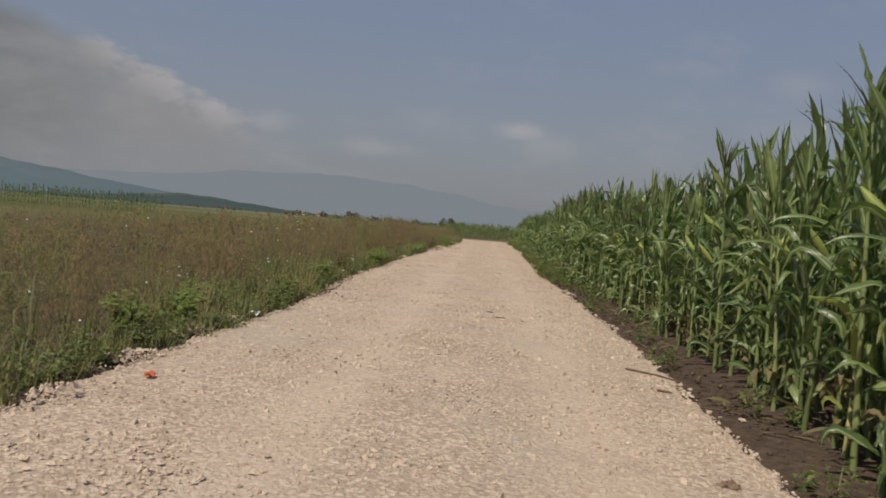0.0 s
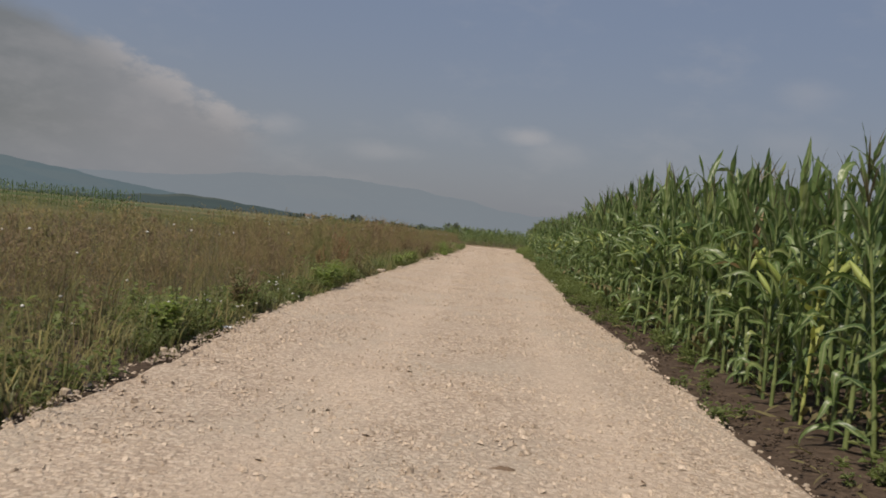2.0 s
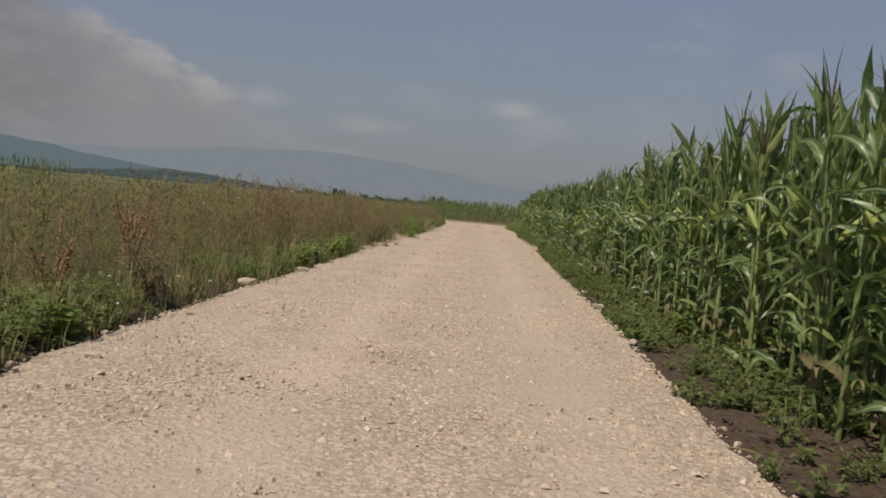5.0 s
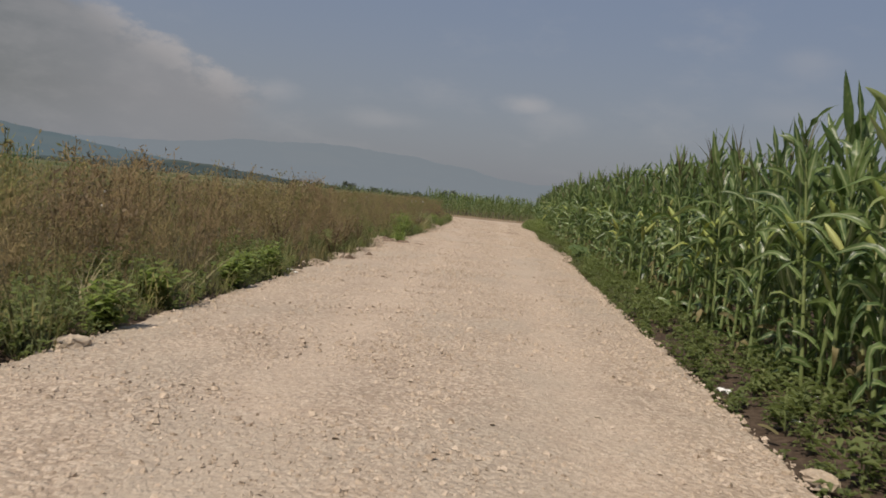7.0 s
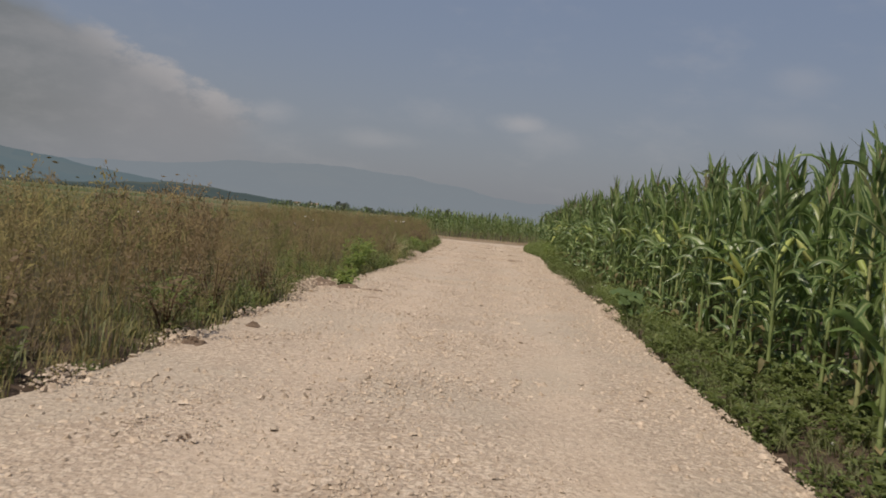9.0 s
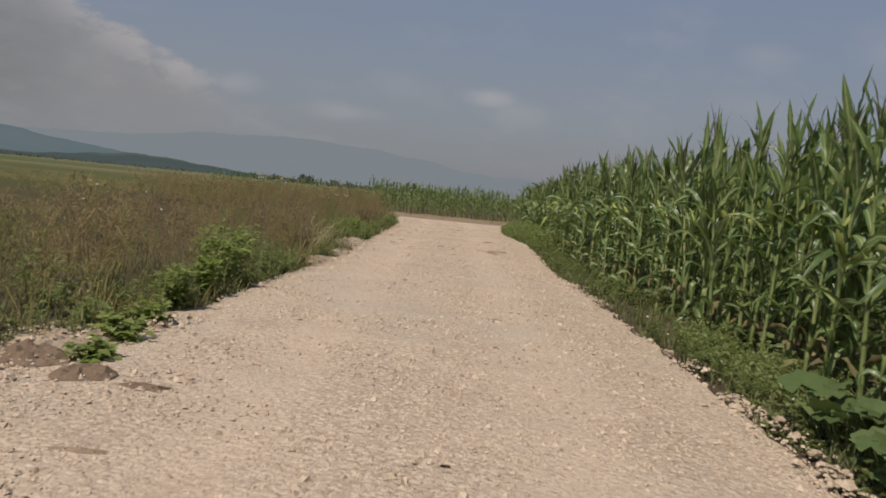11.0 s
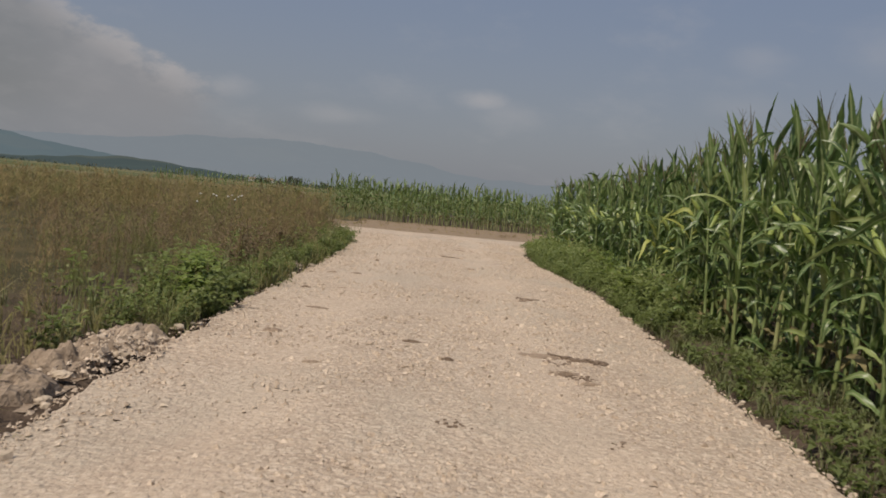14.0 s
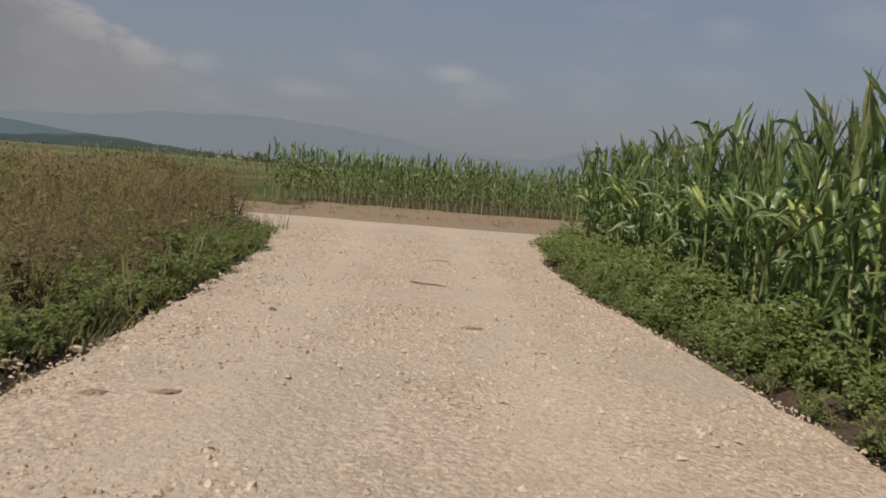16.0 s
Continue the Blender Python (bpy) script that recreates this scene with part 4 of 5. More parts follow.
def leafy_weed(rng, height, leaves=26, size=0.055, slot=0):
    """A bushy green weed with broad leaves on short stems."""
    g = Geo()
    for k in range(5):
        a = rng.uniform(0, 6.28)
        top = np.array((math.cos(a) * height * 0.4, math.sin(a) * height * 0.4, height * rng.uniform(0.6, 0.95)))
        w = np.array((-math.sin(a), math.cos(a), 0)) * 0.004
        g.add([-w, w, top + w, top - w], [(0, 1, 2), (0, 2, 3)], slot)
        for _ in range(leaves // 5):
            s = rng.uniform(0.25, 1.05)
            p = top * s + rng.normal(0, 0.03, 3)
            p[2] = max(p[2], 0.01)
            head = rng.uniform(0, 6.28)
            v, f = small_leaf(p, head, rng.uniform(-0.2, 0.7), size * rng.uniform(1.0, 1.9), size * rng.uniform(0.7, 1.1))
            g.add(v, f, slot)
    return g.arrays()


def grass_tuft(rng, height, blades=9, spread=0.07, slot=0):
    g = Geo()
    for _ in range(blades):
        a = rng.uniform(0, 6.28)
        base = (math.cos(a) * spread * rng.random(), math.sin(a) * spread * rng.random(), 0)
        v, f = grass_blade(base, rng.uniform(0, 6.28), rng.uniform(0.9, 1.5), height * rng.uniform(0.6, 1.2), 0.008, rng.uniform(0.2, 1.4))
        g.add(v, f, slot)
    return g.arrays()


HEAPS = ((-2.35, 67.6, 0.45), (-2.3, 68.45, 0.45), (-2.3, 69.35, 0.45), (-2.2, 63.3, 0.4), (-2.1, 65.2, 0.3), (-2.55, 54.2, 0.4))


def clear(p):
    """False on the gravel heaps."""
    return all((p[0] - x) ** 2 + ((p[1] - y) * 0.8) ** 2 > r * r for x, y, r in HEAPS)


def scatter(name, label, category, mats, kinds, places, seed):
    """places: (x, y, scale) rows; each takes one of the kinds at random."""
    rng = np.random.default_rng(seed)
    g = Geo()
    for x, y, s in filter(clear, places):
        k = kinds[int(rng.integers(0, len(kinds)))]
        g.add_all(k, turn_z(rng.uniform(0, 6.283), rng.normal(0, 0.08), rng.normal(0, 0.08)), s, np.array((x, y, ground_z(x, y) - 0.015)))
    return tagged(geo_object(name, g, mats), label, category, kind="stuff")


rng = np.random.default_rng(31)
WEED_TOP = knots([(-5, 0.78), (8, 0.82), (14, 0.95), (25, 1.08), (34, 1.15), (40, 1.32), (52, 1.28), (57, 1.02), (62, 0.88), (67, 0.8), (78, 0.78), (83, 1.0), (89, 1.18)])
dry_kinds = [dry_weed(rng, 1.0, 10) for _ in range(12)]
fluffy_kinds = [dry_weed(rng, 1.0, 11, 9, 0.62) for _ in range(12)]
olive_kinds = [dry_weed(rng, 1.0, 9) for _ in range(12)]
thin_kinds = [dry_weed(rng, 1.0, 6) for _ in range(8)]
dry_spots, olive_spots, thin_spots, near_dry, near_olive, near_rust = [], [], [], [], [], []
# clumps of one kind each: place, radius, height factor, kind
clump_at = np.stack([-2.4 - 8.5 * rng.random(900) ** 1.3, rng.uniform(-6, 92, 900)], 1)
clump_size, clump_tall, clump_kind = rng.uniform(0.5, 1.15, 900), rng.uniform(0.62, 1.16, 900), rng.random(900)
for lo, hi, per, _ in ((0.3, 0.8, 9, 1.0), (0.8, 2.0, 15, 1.0), (2.0, 3.6, 7.5, 1.0), (3.6, 7.5, 2.8, 1.0), (7.5, 14.0, 1.8, 1.0), (14.0, 30.0, 0.6, 1.0)):
    for _ in range(int((hi - lo) * 94 * per)):
        y = rng.uniform(-5, 91)
        off = rng.uniform(lo, hi)
        x = ROAD_LEFT(min(y, 86.0)) - off
        if y > 86 and off < 1.1 + max(0.0, y - 88.6) * 1.8:
            continue
        far_off = np.hypot(clump_at[:, 0] - x, clump_at[:, 1] - y) / clump_size
        k = int(np.argmin(far_off))
        near_mid = min(1.0, float(far_off[k]))
        h = WEED_TOP(y) * (0.45 + 0.55 * min(1.0, (off - 0.2) / (1.1 if y < 76 else 0.8))) * rng.uniform(0.75, 1.08)
        if off > 8:
            h *= 0.95
        h *= clump_tall[k] * (1.12 - 0.42 * near_mid ** 2) * (1 + 0.25 * uneven(x, y, 0.45, 15))
        h = min(h, WEED_TOP(y) * 1.12)
        kind = clump_kind[k] + rng.normal(0, 0.06) + 0.3 * uneven(x, y, 0.33, 12)
        if off > 7.5:
            thin_spots.append((x, y, h))
        elif off > 3.0:
            (dry_spots if kind > 0.5 else olive_spots).append((x, y, h))
        else:
            (near_rust if kind > 0.74 else near_dry if kind > 0.45 else near_olive).append((x, y, h))
for _ in range(1300):
    y, off = rng.uniform(78, 90.6), rng.uniform(0.9, 11.0)
    if y < 84 and off > 3.5 or off < 1.0 + max(0.0, y - 88.6) * 1.8:
        continue
    (dry_spots if rng.random() < 0.55 else olive_spots).append((ROAD_LEFT(min(y, 86.0)) - off, y, rng.uniform(0.85, 1.2) * min(1.0, 0.72 + (y - 78) * 0.045)))
scatter("dry_weeds", "tall dried brown weeds covering a fallow field", "weeds", [WEED_DRY], dry_kinds, dry_spots, 1)
scatter("olive_weeds", "tall half-dry olive weeds covering a fallow field", "weeds", [WEED_OLIVE], olive_kinds, olive_spots, 2)

scatter("dry_weeds", "tall fluffy dried brown weeds along a fallow field's edge", "weeds", [WEED_DRY], fluffy_kinds, near_dry, 14)
scatter("olive_weeds", "tall fluffy half-dry olive weeds along a fallow field's edge", "weeds", [WEED_OLIVE], fluffy_kinds, near_olive, 15)
scatter("dry_weeds", "tall rust-brown dead weeds along a fallow field's edge", "weeds", [WEED_RUST], fluffy_kinds, near_rust, 16)
scatter("olive_weeds", "thin half-dry weeds far out in a fallow field", "weeds", [WEED_OLIVE], thin_kinds, thin_spots, 10)

leafy = [leafy_weed(rng, 0.32, 30, 0.055) for _ in range(8)]
tall_leafy = [leafy_weed(rng, 0.5, 40, 0.06) for _ in range(6)]
creep = [leafy_weed(rng, 0.16, 25, 0.045) for _ in range(6)]
feathery = [leafy_weed(rng, 0.45, 40, 0.05) for _ in range(6)]
tufts = [grass_tuft(rng, 0.2) for _ in range(8)]
tall_tufts = [grass_tuft(rng, 0.42, 12, 0.1) for _ in range(6)]
left_green, left_grass = [], []
CLUMPS = knots([(2, 0.3), (7.6, 0.3), (8, 1.0), (9.6, 1.0), (10.2, 0.15), (11.3, 0.2), (12, 0.8), (18.5, 0.8), (19.2, 0.25), (21, 0.35), (27, 0.4), (28.5, 0.8), (29.5, 0.15), (32.5, 0.2), (33.5, 0.45), (38.5, 0.45), (39.5, 0.25),
                (40, 0.5), (43, 0.5), (43.8, 0.1), (53, 0.1), (53.8, 0.7), (60.5, 0.8), (61.2, 0.15), (66.5, 0.15), (67.5, 0.45), (70.5, 0.3), (71.2, 1.0), (73.0, 1.0), (73.5, 0.08), (74.2, 0.1), (78, 0.15), (80, 0.8), (88, 1.0)])
for _ in range(1150):
    y = rng.uniform(2, 89)
    off = abs(rng.normal(0.05, 0.3))
    if rng.random() > CLUMPS(y) or uneven(0, y, 0.6, 20) + rng.normal(0, 0.15) < -0.2:
        continue
    left_green.append((ROAD_LEFT(min(y, 87.0)) - 0.06 - off, y, rng.uniform(0.4, 1.05)))
for _ in range(2600):
    y = rng.uniform(2, 89)
    left_grass.append((ROAD_LEFT(min(y, 87.0)) - 0.02 - abs(rng.normal(0, 0.6)), y, rng.uniform(0.5, 1.6)))
for _ in range(180):
    y = rng.uniform(79.5, 88)
    left_green.append((ROAD_LEFT(min(y, 87.0)) - rng.uniform(0.05, 1.0), y, rng.uniform(0.55, 1.15)))
for _ in range(70):
    y = rng.uniform(18, 29.5)
    left_green.append((ROAD_LEFT(y) - rng.uniform(0.08, 0.7), y, rng.uniform(0.5, 1.0)))
for _ in range(90):
    y = rng.uniform(71.0, 73.2)
    left_green.append((ROAD_LEFT(y) - rng.uniform(0.1, 0.9), y, rng.uniform(0.5, 1.2)))
for _ in range(10):
    left_green.append((-2.12 + rng.normal(0, 0.07), 74.5 + rng.normal(0, 0.1), rng.uniform(0.25, 0.4)))
scatter("green_weeds", "low leafy green weeds along the gravel edge", "weeds", [WEED_GREEN], leafy + creep + tall_leafy[:2], left_green, 3)
for _ in range(900):
    y = rng.uniform(2, 89)
    left_grass.append((ROAD_LEFT(min(y, 87.0)) - 0.15 - abs(rng.normal(0, 0.5)), y, rng.uniform(1.0, 1.8)))
scatter("grass", "rough green grass along the gravel edge", "grass", [GRASS], tufts + tall_tufts[:2], left_grass[::2], 4)
scatter("grass", "half-dry olive grass along the gravel edge", "grass", [WEED_OLIVE], tufts + tall_tufts[:2], left_grass[1::2], 13)

among = []
for _ in range(2600):
    y = rng.uniform(2, 88.5)
    off = 0.2 + abs(rng.normal(0, 0.7))
    x = ROAD_LEFT(min(y, 86.0)) - off
    if uneven(x, y, 0.4, 21) + 0.5 * uneven(x, y, 1.3, 22) + rng.normal(0, 0.12) < 0.16 + 0.15 * max(0.0, off - 0.8):
        continue
    among.append((x, y, rng.uniform(0.5, 1.15) * (0.55 + 0.45 * min(1.0, off / 1.2))))
for _ in range(330):
    y = rng.uniform(73.6, 80.5)
    off = 0.18 + abs(rng.normal(0, 0.55))
    among.append((ROAD_LEFT(y) - off, y, rng.uniform(0.5, 1.1) * (0.5 + 0.5 * min(1.0, off / 0.9))))
scatter("green_weeds", "dull green leafy weeds growing up among dried ones", "weeds", [WEED_DULL], tall_leafy + leafy[:4], among, 11)

dark = []
for _ in range(5200):
    y, off = rng.uniform(2, 89.5), rng.uniform(0.4, 4.5)
    x = ROAD_LEFT(min(y, 86.0)) - off
    if y > 86 and off < 1.1 + max(0.0, y - 88.6) * 1.8 or uneven(x, y, 0.5, 25) + 0.5 * uneven(x, y, 1.4, 26) + rng.normal(0, 0.1) < (0.3 if y < 62 else 0.1):
        continue
    dark.append((x, y, WEED_TOP(y) * rng.uniform(0.6, 1.0) * (0.4 + 0.6 * min(1.0, off / 1.4))))
for _ in range(150):
    y, off = rng.uniform(73.6, 80.5), 0.3 + abs(rng.normal(0, 0.6))
    dark.append((ROAD_LEFT(y) - off, y, WEED_TOP(y) * rng.uniform(0.5, 0.95) * (0.4 + 0.6 * min(1.0, off))))
scatter("dry_weeds", "dark brown dead weeds in patches of a fallow field", "weeds", [DARK_WEED], dry_kinds, dark, 12)

right_green, right_grass, lush = [], [], []
COVER = knots([(0, 0.10), (14, 0.12), (22, 0.3), (28, 0.75), (32, 0.8), (35, 0.5), (38, 0.6), (41, 0.6), (43, 0.85), (50, 1.0), (60, 0.8), (66, 0.75), (72, 0.9), (80, 1.0), (90, 1.0)])
for _ in range(7000):
    y = rng.uniform(2, 90)
    x = rng.uniform(ROAD_RIGHT(min(y, 87)) + 0.05, CORN_LINE(y) + 0.55)
    if rng.random() > COVER(y) or uneven(x, y, 0.8, 30) + rng.normal(0, 0.2) < (0.15 if y < 28 else -0.25):
        continue
    if y > 50 and rng.random() < 0.65:
        right_grass.append((x, y, rng.uniform(0.4, 1.1)))
    else:
        right_green.append((x, y, rng.uniform(0.5, 1.15)))
for _ in range(2600):
    y = rng.uniform(42, 73)
    x = rng.uniform(ROAD_RIGHT(y) + 0.04, CORN_LINE(y) + 0.4)
    right_grass.append((x, y, rng.uniform(0.5, 1.25)))
for _ in range(1300):
    y = rng.uniform(73.5, 90.5)
    x = rng.uniform(ROAD_RIGHT(min(y, 87.5)) + 0.12, CORN_LINE(y) + 0.7)
    if uneven(x, y, 0.9, 33) + rng.normal(0, 0.15) < -0.28:
        continue
    lush.append((x, y, rng.uniform(0.6, 1.35) * (1 + 0.7 * uneven(x, y, 1.1, 34)) * (0.4 + 0.6 * min(1, (x - ROAD_RIGHT(min(y, 87.5))) / 0.5))))
for _ in range(260):
    y = rng.uniform(50.5, 57.5)
    if y < 51.6 or y > 54.0 or rng.random() < 0.25:
        lush.append((rng.uniform(2.45, 3.2), y, rng.uniform(0.4, 0.9)))
scatter("green_weeds", "low creeping green weeds between the road and the corn", "weeds", [WEED_GREEN], leafy[:3] + creep, right_green, 5)
scatter("grass", "short green grass between the road and the corn", "grass", [GRASS], tufts, right_grass, 6)
scatter("green_weeds", "lush knee-high green weeds at the foot of the corn", "weeds", [WEED_DULL], feathery + leafy[:2], lush, 7)
strip_grass = [(rng.uniform(-28, 9), rng.uniform(93.6, 103), rng.uniform(0.5, 1.3)) for _ in range(1600)]
meadow = [(rng.uniform(-34, -4.5), rng.uniform(91.5, 124), rng.uniform(0.7, 1.7)) for _ in range(2000)]
scatter("grass", "rough olive grass beyond the end of the road", "grass", [WEED_OLIVE], tufts, meadow, 9)
scatter("grass", "sparse dry grass on the bare headland", "grass", [WEED_DRY], tufts, [p for p in strip_grass if uneven(p[0], p[1], 0.3, 41) > -0.1 or p[0] < -3], 8)


def build_bush(rng, at, height, dry=False):
    """One large roadside weed with stems and broad leaves."""
    label = "dark dried bushy weed at the gravel edge" if dry else "bright green broad-leaved weed at the gravel edge"
    bush = thing("weed_bush", label, "weed", "large roadside weeds", at=(at[0], at[1], ground_z(*at) - 0.01))
    stems, leaves = Geo(), Geo()
    for k in range(9):
        a, r = rng.uniform(0, 6.28), rng.uniform(0.1, 0.55) * height
        top = np.array((math.cos(a) * r, math.sin(a) * r, height * rng.uniform(0.6, 1.0)))
        v, f = tube([(0, 0, 0), tuple(top * np.array((0.4, 0.4, 0.55))), tuple(top)], [0.009, 0.006, 0.003], 4)
        stems.add(v, f)
        for _ in range(30):
            s = rng.uniform(0.2, 1.05)
            p = top * np.array((s ** 1.2, s ** 1.2, s)) + rng.normal(0, 0.05, 3)
            p[2] = max(0.02, p[2])
            size = rng.uniform(0.035, 0.075) * (0.7 if dry else 1.0)
            v, f = blade(p, rng.uniform(0, 6.28), rng.uniform(-0.2, 0.6), size * 1.5, size, rng.uniform(0.4, 1.2), 2, 0.35, 0.3, 0.75)
            leaves.add(v, f)
    part("stem", stems, TWIG if dry else STALK, bush)
    part("leaves", leaves, DARK_WEED if dry else BUSH_LEAF, bush)
    return bush


rng = np.random.default_rng(47)
for x, y, h in ((-3.0, 36.9, 0.34), (-3.1, 38.3, 0.42), (-3.0, 40.4, 0.34), (-2.95, 42.2, 0.42), (-3.05, 41.3, 0.4), (-2.85, 59.3, 0.78), (-2.72, 58.4, 0.66), (-2.95, 60.1, 0.7), (-3.05, 58.8, 0.75), (-2.65, 57.6, 0.5),
                (-2.6, 56.4, 0.45), (-2.5, 55.3, 0.34), (-2.42, 54.5, 0.28), (-2.32, 53.75, 0.22), (-3.15, 28.2, 0.3), (-3.2, 26.8, 0.42), (-3.12, 25.8, 0.52), (-3.2, 25.2, 0.4), (-3.05, 13.6, 0.4), (-3.2, 9.4, 0.36), (-3.35, 8.2, 0.4), (-3.2, 17.2, 0.42),
                (-2.5, 71.2, 0.42), (-2.6, 71.9, 0.5), (-2.35, 74.3, 0.24), (-2.75, 72.6, 0.5), (-2.9, 82.0, 0.5), (-2.8, 80.2, 0.45), (-3.3, 86.3, 0.5),
                (3.0, 29.8, 0.42), (2.6, 32.0, 0.35), (2.75, 75.8, 0.55), (2.9, 78.2, 0.6), (2.95, 80.6, 0.55), (2.6, 88.3, 0.5), (2.55, 25.0, 0.4)):
    build_bush(rng, (x, y), h)
for x, y, h in ((-2.75, 74.6, 0.75), (-2.85, 75.6, 0.85), (-2.9, 76.8, 0.8), (-2.8, 77.9, 0.7), (-2.6, 63.6, 0.6), (-2.9, 46.8, 0.8), (-3.0, 48.6, 0.85), (-2.95, 50.6, 0.8), (-3.3, 30.6, 0.75), (-3.3, 20.4, 0.6), (-3.3, 87.6, 0.85), (-3.6, 88.5, 0.9), (-4.2, 88.9, 0.85), (-3.2, 66.0, 0.8), (-3.5, 45.0, 0.9), (-4.8, 89.1, 0.8)):
    build_bush(rng, (x, y), h, True)


SQUASH_LEAF = plant_material("squash_leaf", (0.062, 0.10, 0.034), (0.11, 0.155, 0.056), (0.15, 0.19, 0.08), 0.25, 0.6, 0.25)


def build_squash(rng, at, spread):
    """A sprawling squash plant: broad lobed leaves held flat on thin upright stalks."""
    plant = thing("squash_plant", "sprawling squash plant with broad lobed green leaves beside the corn", "squash plant", at=(at[0], at[1], ground_z(*at) - 0.01))
    for _ in range(17):
        a, r = rng.uniform(0, 6.28), spread * math.sqrt(rng.uniform(0.02, 1.0))
        top = np.array((math.cos(a) * r * 0.6, math.sin(a) * r, rng.uniform(0.16, 0.42)))
        g = Geo()
        g.add(*tube([(top[0] * 0.45, top[1] * 0.45, 0), tuple(top * np.array((0.8, 0.8, 0.6))), tuple(top)], [0.008, 0.006, 0.004], 5))
        part("stalk", g, STALK, plant)
        size, head = rng.uniform(0.09, 0.15), rng.uniform(0, 6.28)
        tilt = np.array(Euler((rng.normal(0, 0.4), rng.normal(0, 0.4) - 0.25, head)).to_matrix())
        ring, around = [], 20
        for k in range(around):
            b = 2 * math.pi * (k + 0.5) / around - math.pi
            lobes = 1 + 0.13 * math.cos(5 * b) + 0.05 * math.cos(11 * b)
            notch = 1 - 0.75 * math.exp(-((abs(b) - math.pi) / 0.3) ** 2)
            q = size * lobes * notch
            ring.append((q * math.cos(b), q * math.sin(b)))
        v = [(0, 0, 0)] + [(x * 0.5, y * 0.5, size * 0.10) for x, y in ring] + [(x, y, size * (0.02 + 0.1 * math.sin(9 * i))) for i, (x, y) in enumerate(ring)]
        f = [(0, 1 + k, 1 + (k + 1) % around) for k in range(around)]
        for k in range(around):
            p, n = 1 + k, 1 + (k + 1) % around
            f += [(p, p + around, n + around), (p, n + around, n)]
        g = Geo()
        g.add(np.array(v) @ tilt.T + top, f)
        part("leaf", g, SQUASH_LEAF, plant)
    return plant


for x, y, spread in ((2.5, 52.35, 0.6), (2.6, 53.3, 0.5)):
    build_squash(rng, (x, y), spread)


def build_reed(rng, at, n, length):
    """A clump of dead, pale, arching grass stems."""
    clump = thing("dry_grass_clump", "pale dead arching grass stems in a clump", "grass", at=(at[0], at[1], ground_z(*at) - 0.01))
    g = Geo()
    for _ in range(n):
        base = (rng.normal(0, 0.07), rng.normal(0, 0.07), 0)
        v, f = blade(base, rng.uniform(0, 6.28), rng.uniform(0.7, 1.45), length * rng.uniform(0.6, 1.1), 0.016, rng.uniform(0.2, 1.3), 5, 0.3, 0.6, 0.7)
        g.add(v, f)
    part("tuft", g, TASSEL, clump)
    return clump


for x, y, n, length in ((-2.72, 64.2, 34, 1.0), (-2.6, 65.0, 22, 0.8), (-3.3, 37.2, 20, 0.6), (-3.2, 39.2, 14, 0.7), (-2.9, 67.4, 16, 0.9)):
    build_reed(rng, (x, y), n, length)


def build_dock(rng, at, height):
    """A dead dock: stiff stems set with rust-brown whorls of seed over a few limp leaves."""
    dock = thing("dock_plant", "tall dead dock with rust-brown seed heads among weeds", "dock plant", at=(at[0], at[1], ground_z(*at) - 0.01))
    for k in range(6):
        a, r = rng.uniform(0, 6.28), height * (0.03 if k == 0 else rng.uniform(0.1, 0.26))
        top = np.array((math.cos(a) * r, math.sin(a) * r, height * (1.0 if k == 0 else rng.uniform(0.65, 0.95))))
        foot = np.array((0, 0, 0 if k == 0 else height * rng.uniform(0.05, 0.35)))
        stem, head = Geo(), Geo()
        v, f = tube([tuple(foot), tuple(foot * 0.5 + top * 0.5 + (0, 0, 0.03)), tuple(top)], [0.007, 0.005, 0.002], 4)
        stem.add(v, f)
        part("stem", stem, TWIG, dock)
        for s in np.arange(0.38, 1.0, 0.045):
            for _ in range(9):
                c = foot + (top - foot) * s + np.array((0, 0, 0.1 * s * (1 - s))) + rng.normal(0, 0.022 * (1.25 - s), 3)
                b, o = rng.normal(size=3), rng.normal(size=3)
                b *= 0.013 / np.linalg.norm(b)
                o *= 0.011 / np.linalg.norm(o)
                head.add([c - b, c + o, c + b, c - o], [(0, 1, 2), (0, 2, 3)])
        part("seed_head", head, DOCK_SEED, dock, smooth=False)
    for _ in range(5):
        leaf = Geo()
        leaf.add(*blade((0, 0, height * rng.uniform(0.05, 0.3)), rng.uniform(0, 6.28), rng.uniform(0.4, 1.0), 0.26, 0.06, rng.uniform(0.8, 1.8), 5, 0.4, 0.5, 0.4))
        part("leaf", leaf, WEED_RUST, dock)
    return dock


DOCK_SEED = plant_material("dock_seed", (0.26, 0.155, 0.088), (0.36, 0.235, 0.135), (0.42, 0.30, 0.18), 0.35, 0.9, 0.1, per="island", fluff=0.5)
for x, y, h in ((-4.15, 31.9, 1.28), (-3.9, 31.5, 1.0), (-3.35, 28.5, 0.9), (-3.6, 27.4, 0.75)):
    build_dock(rng, (x, y), h)


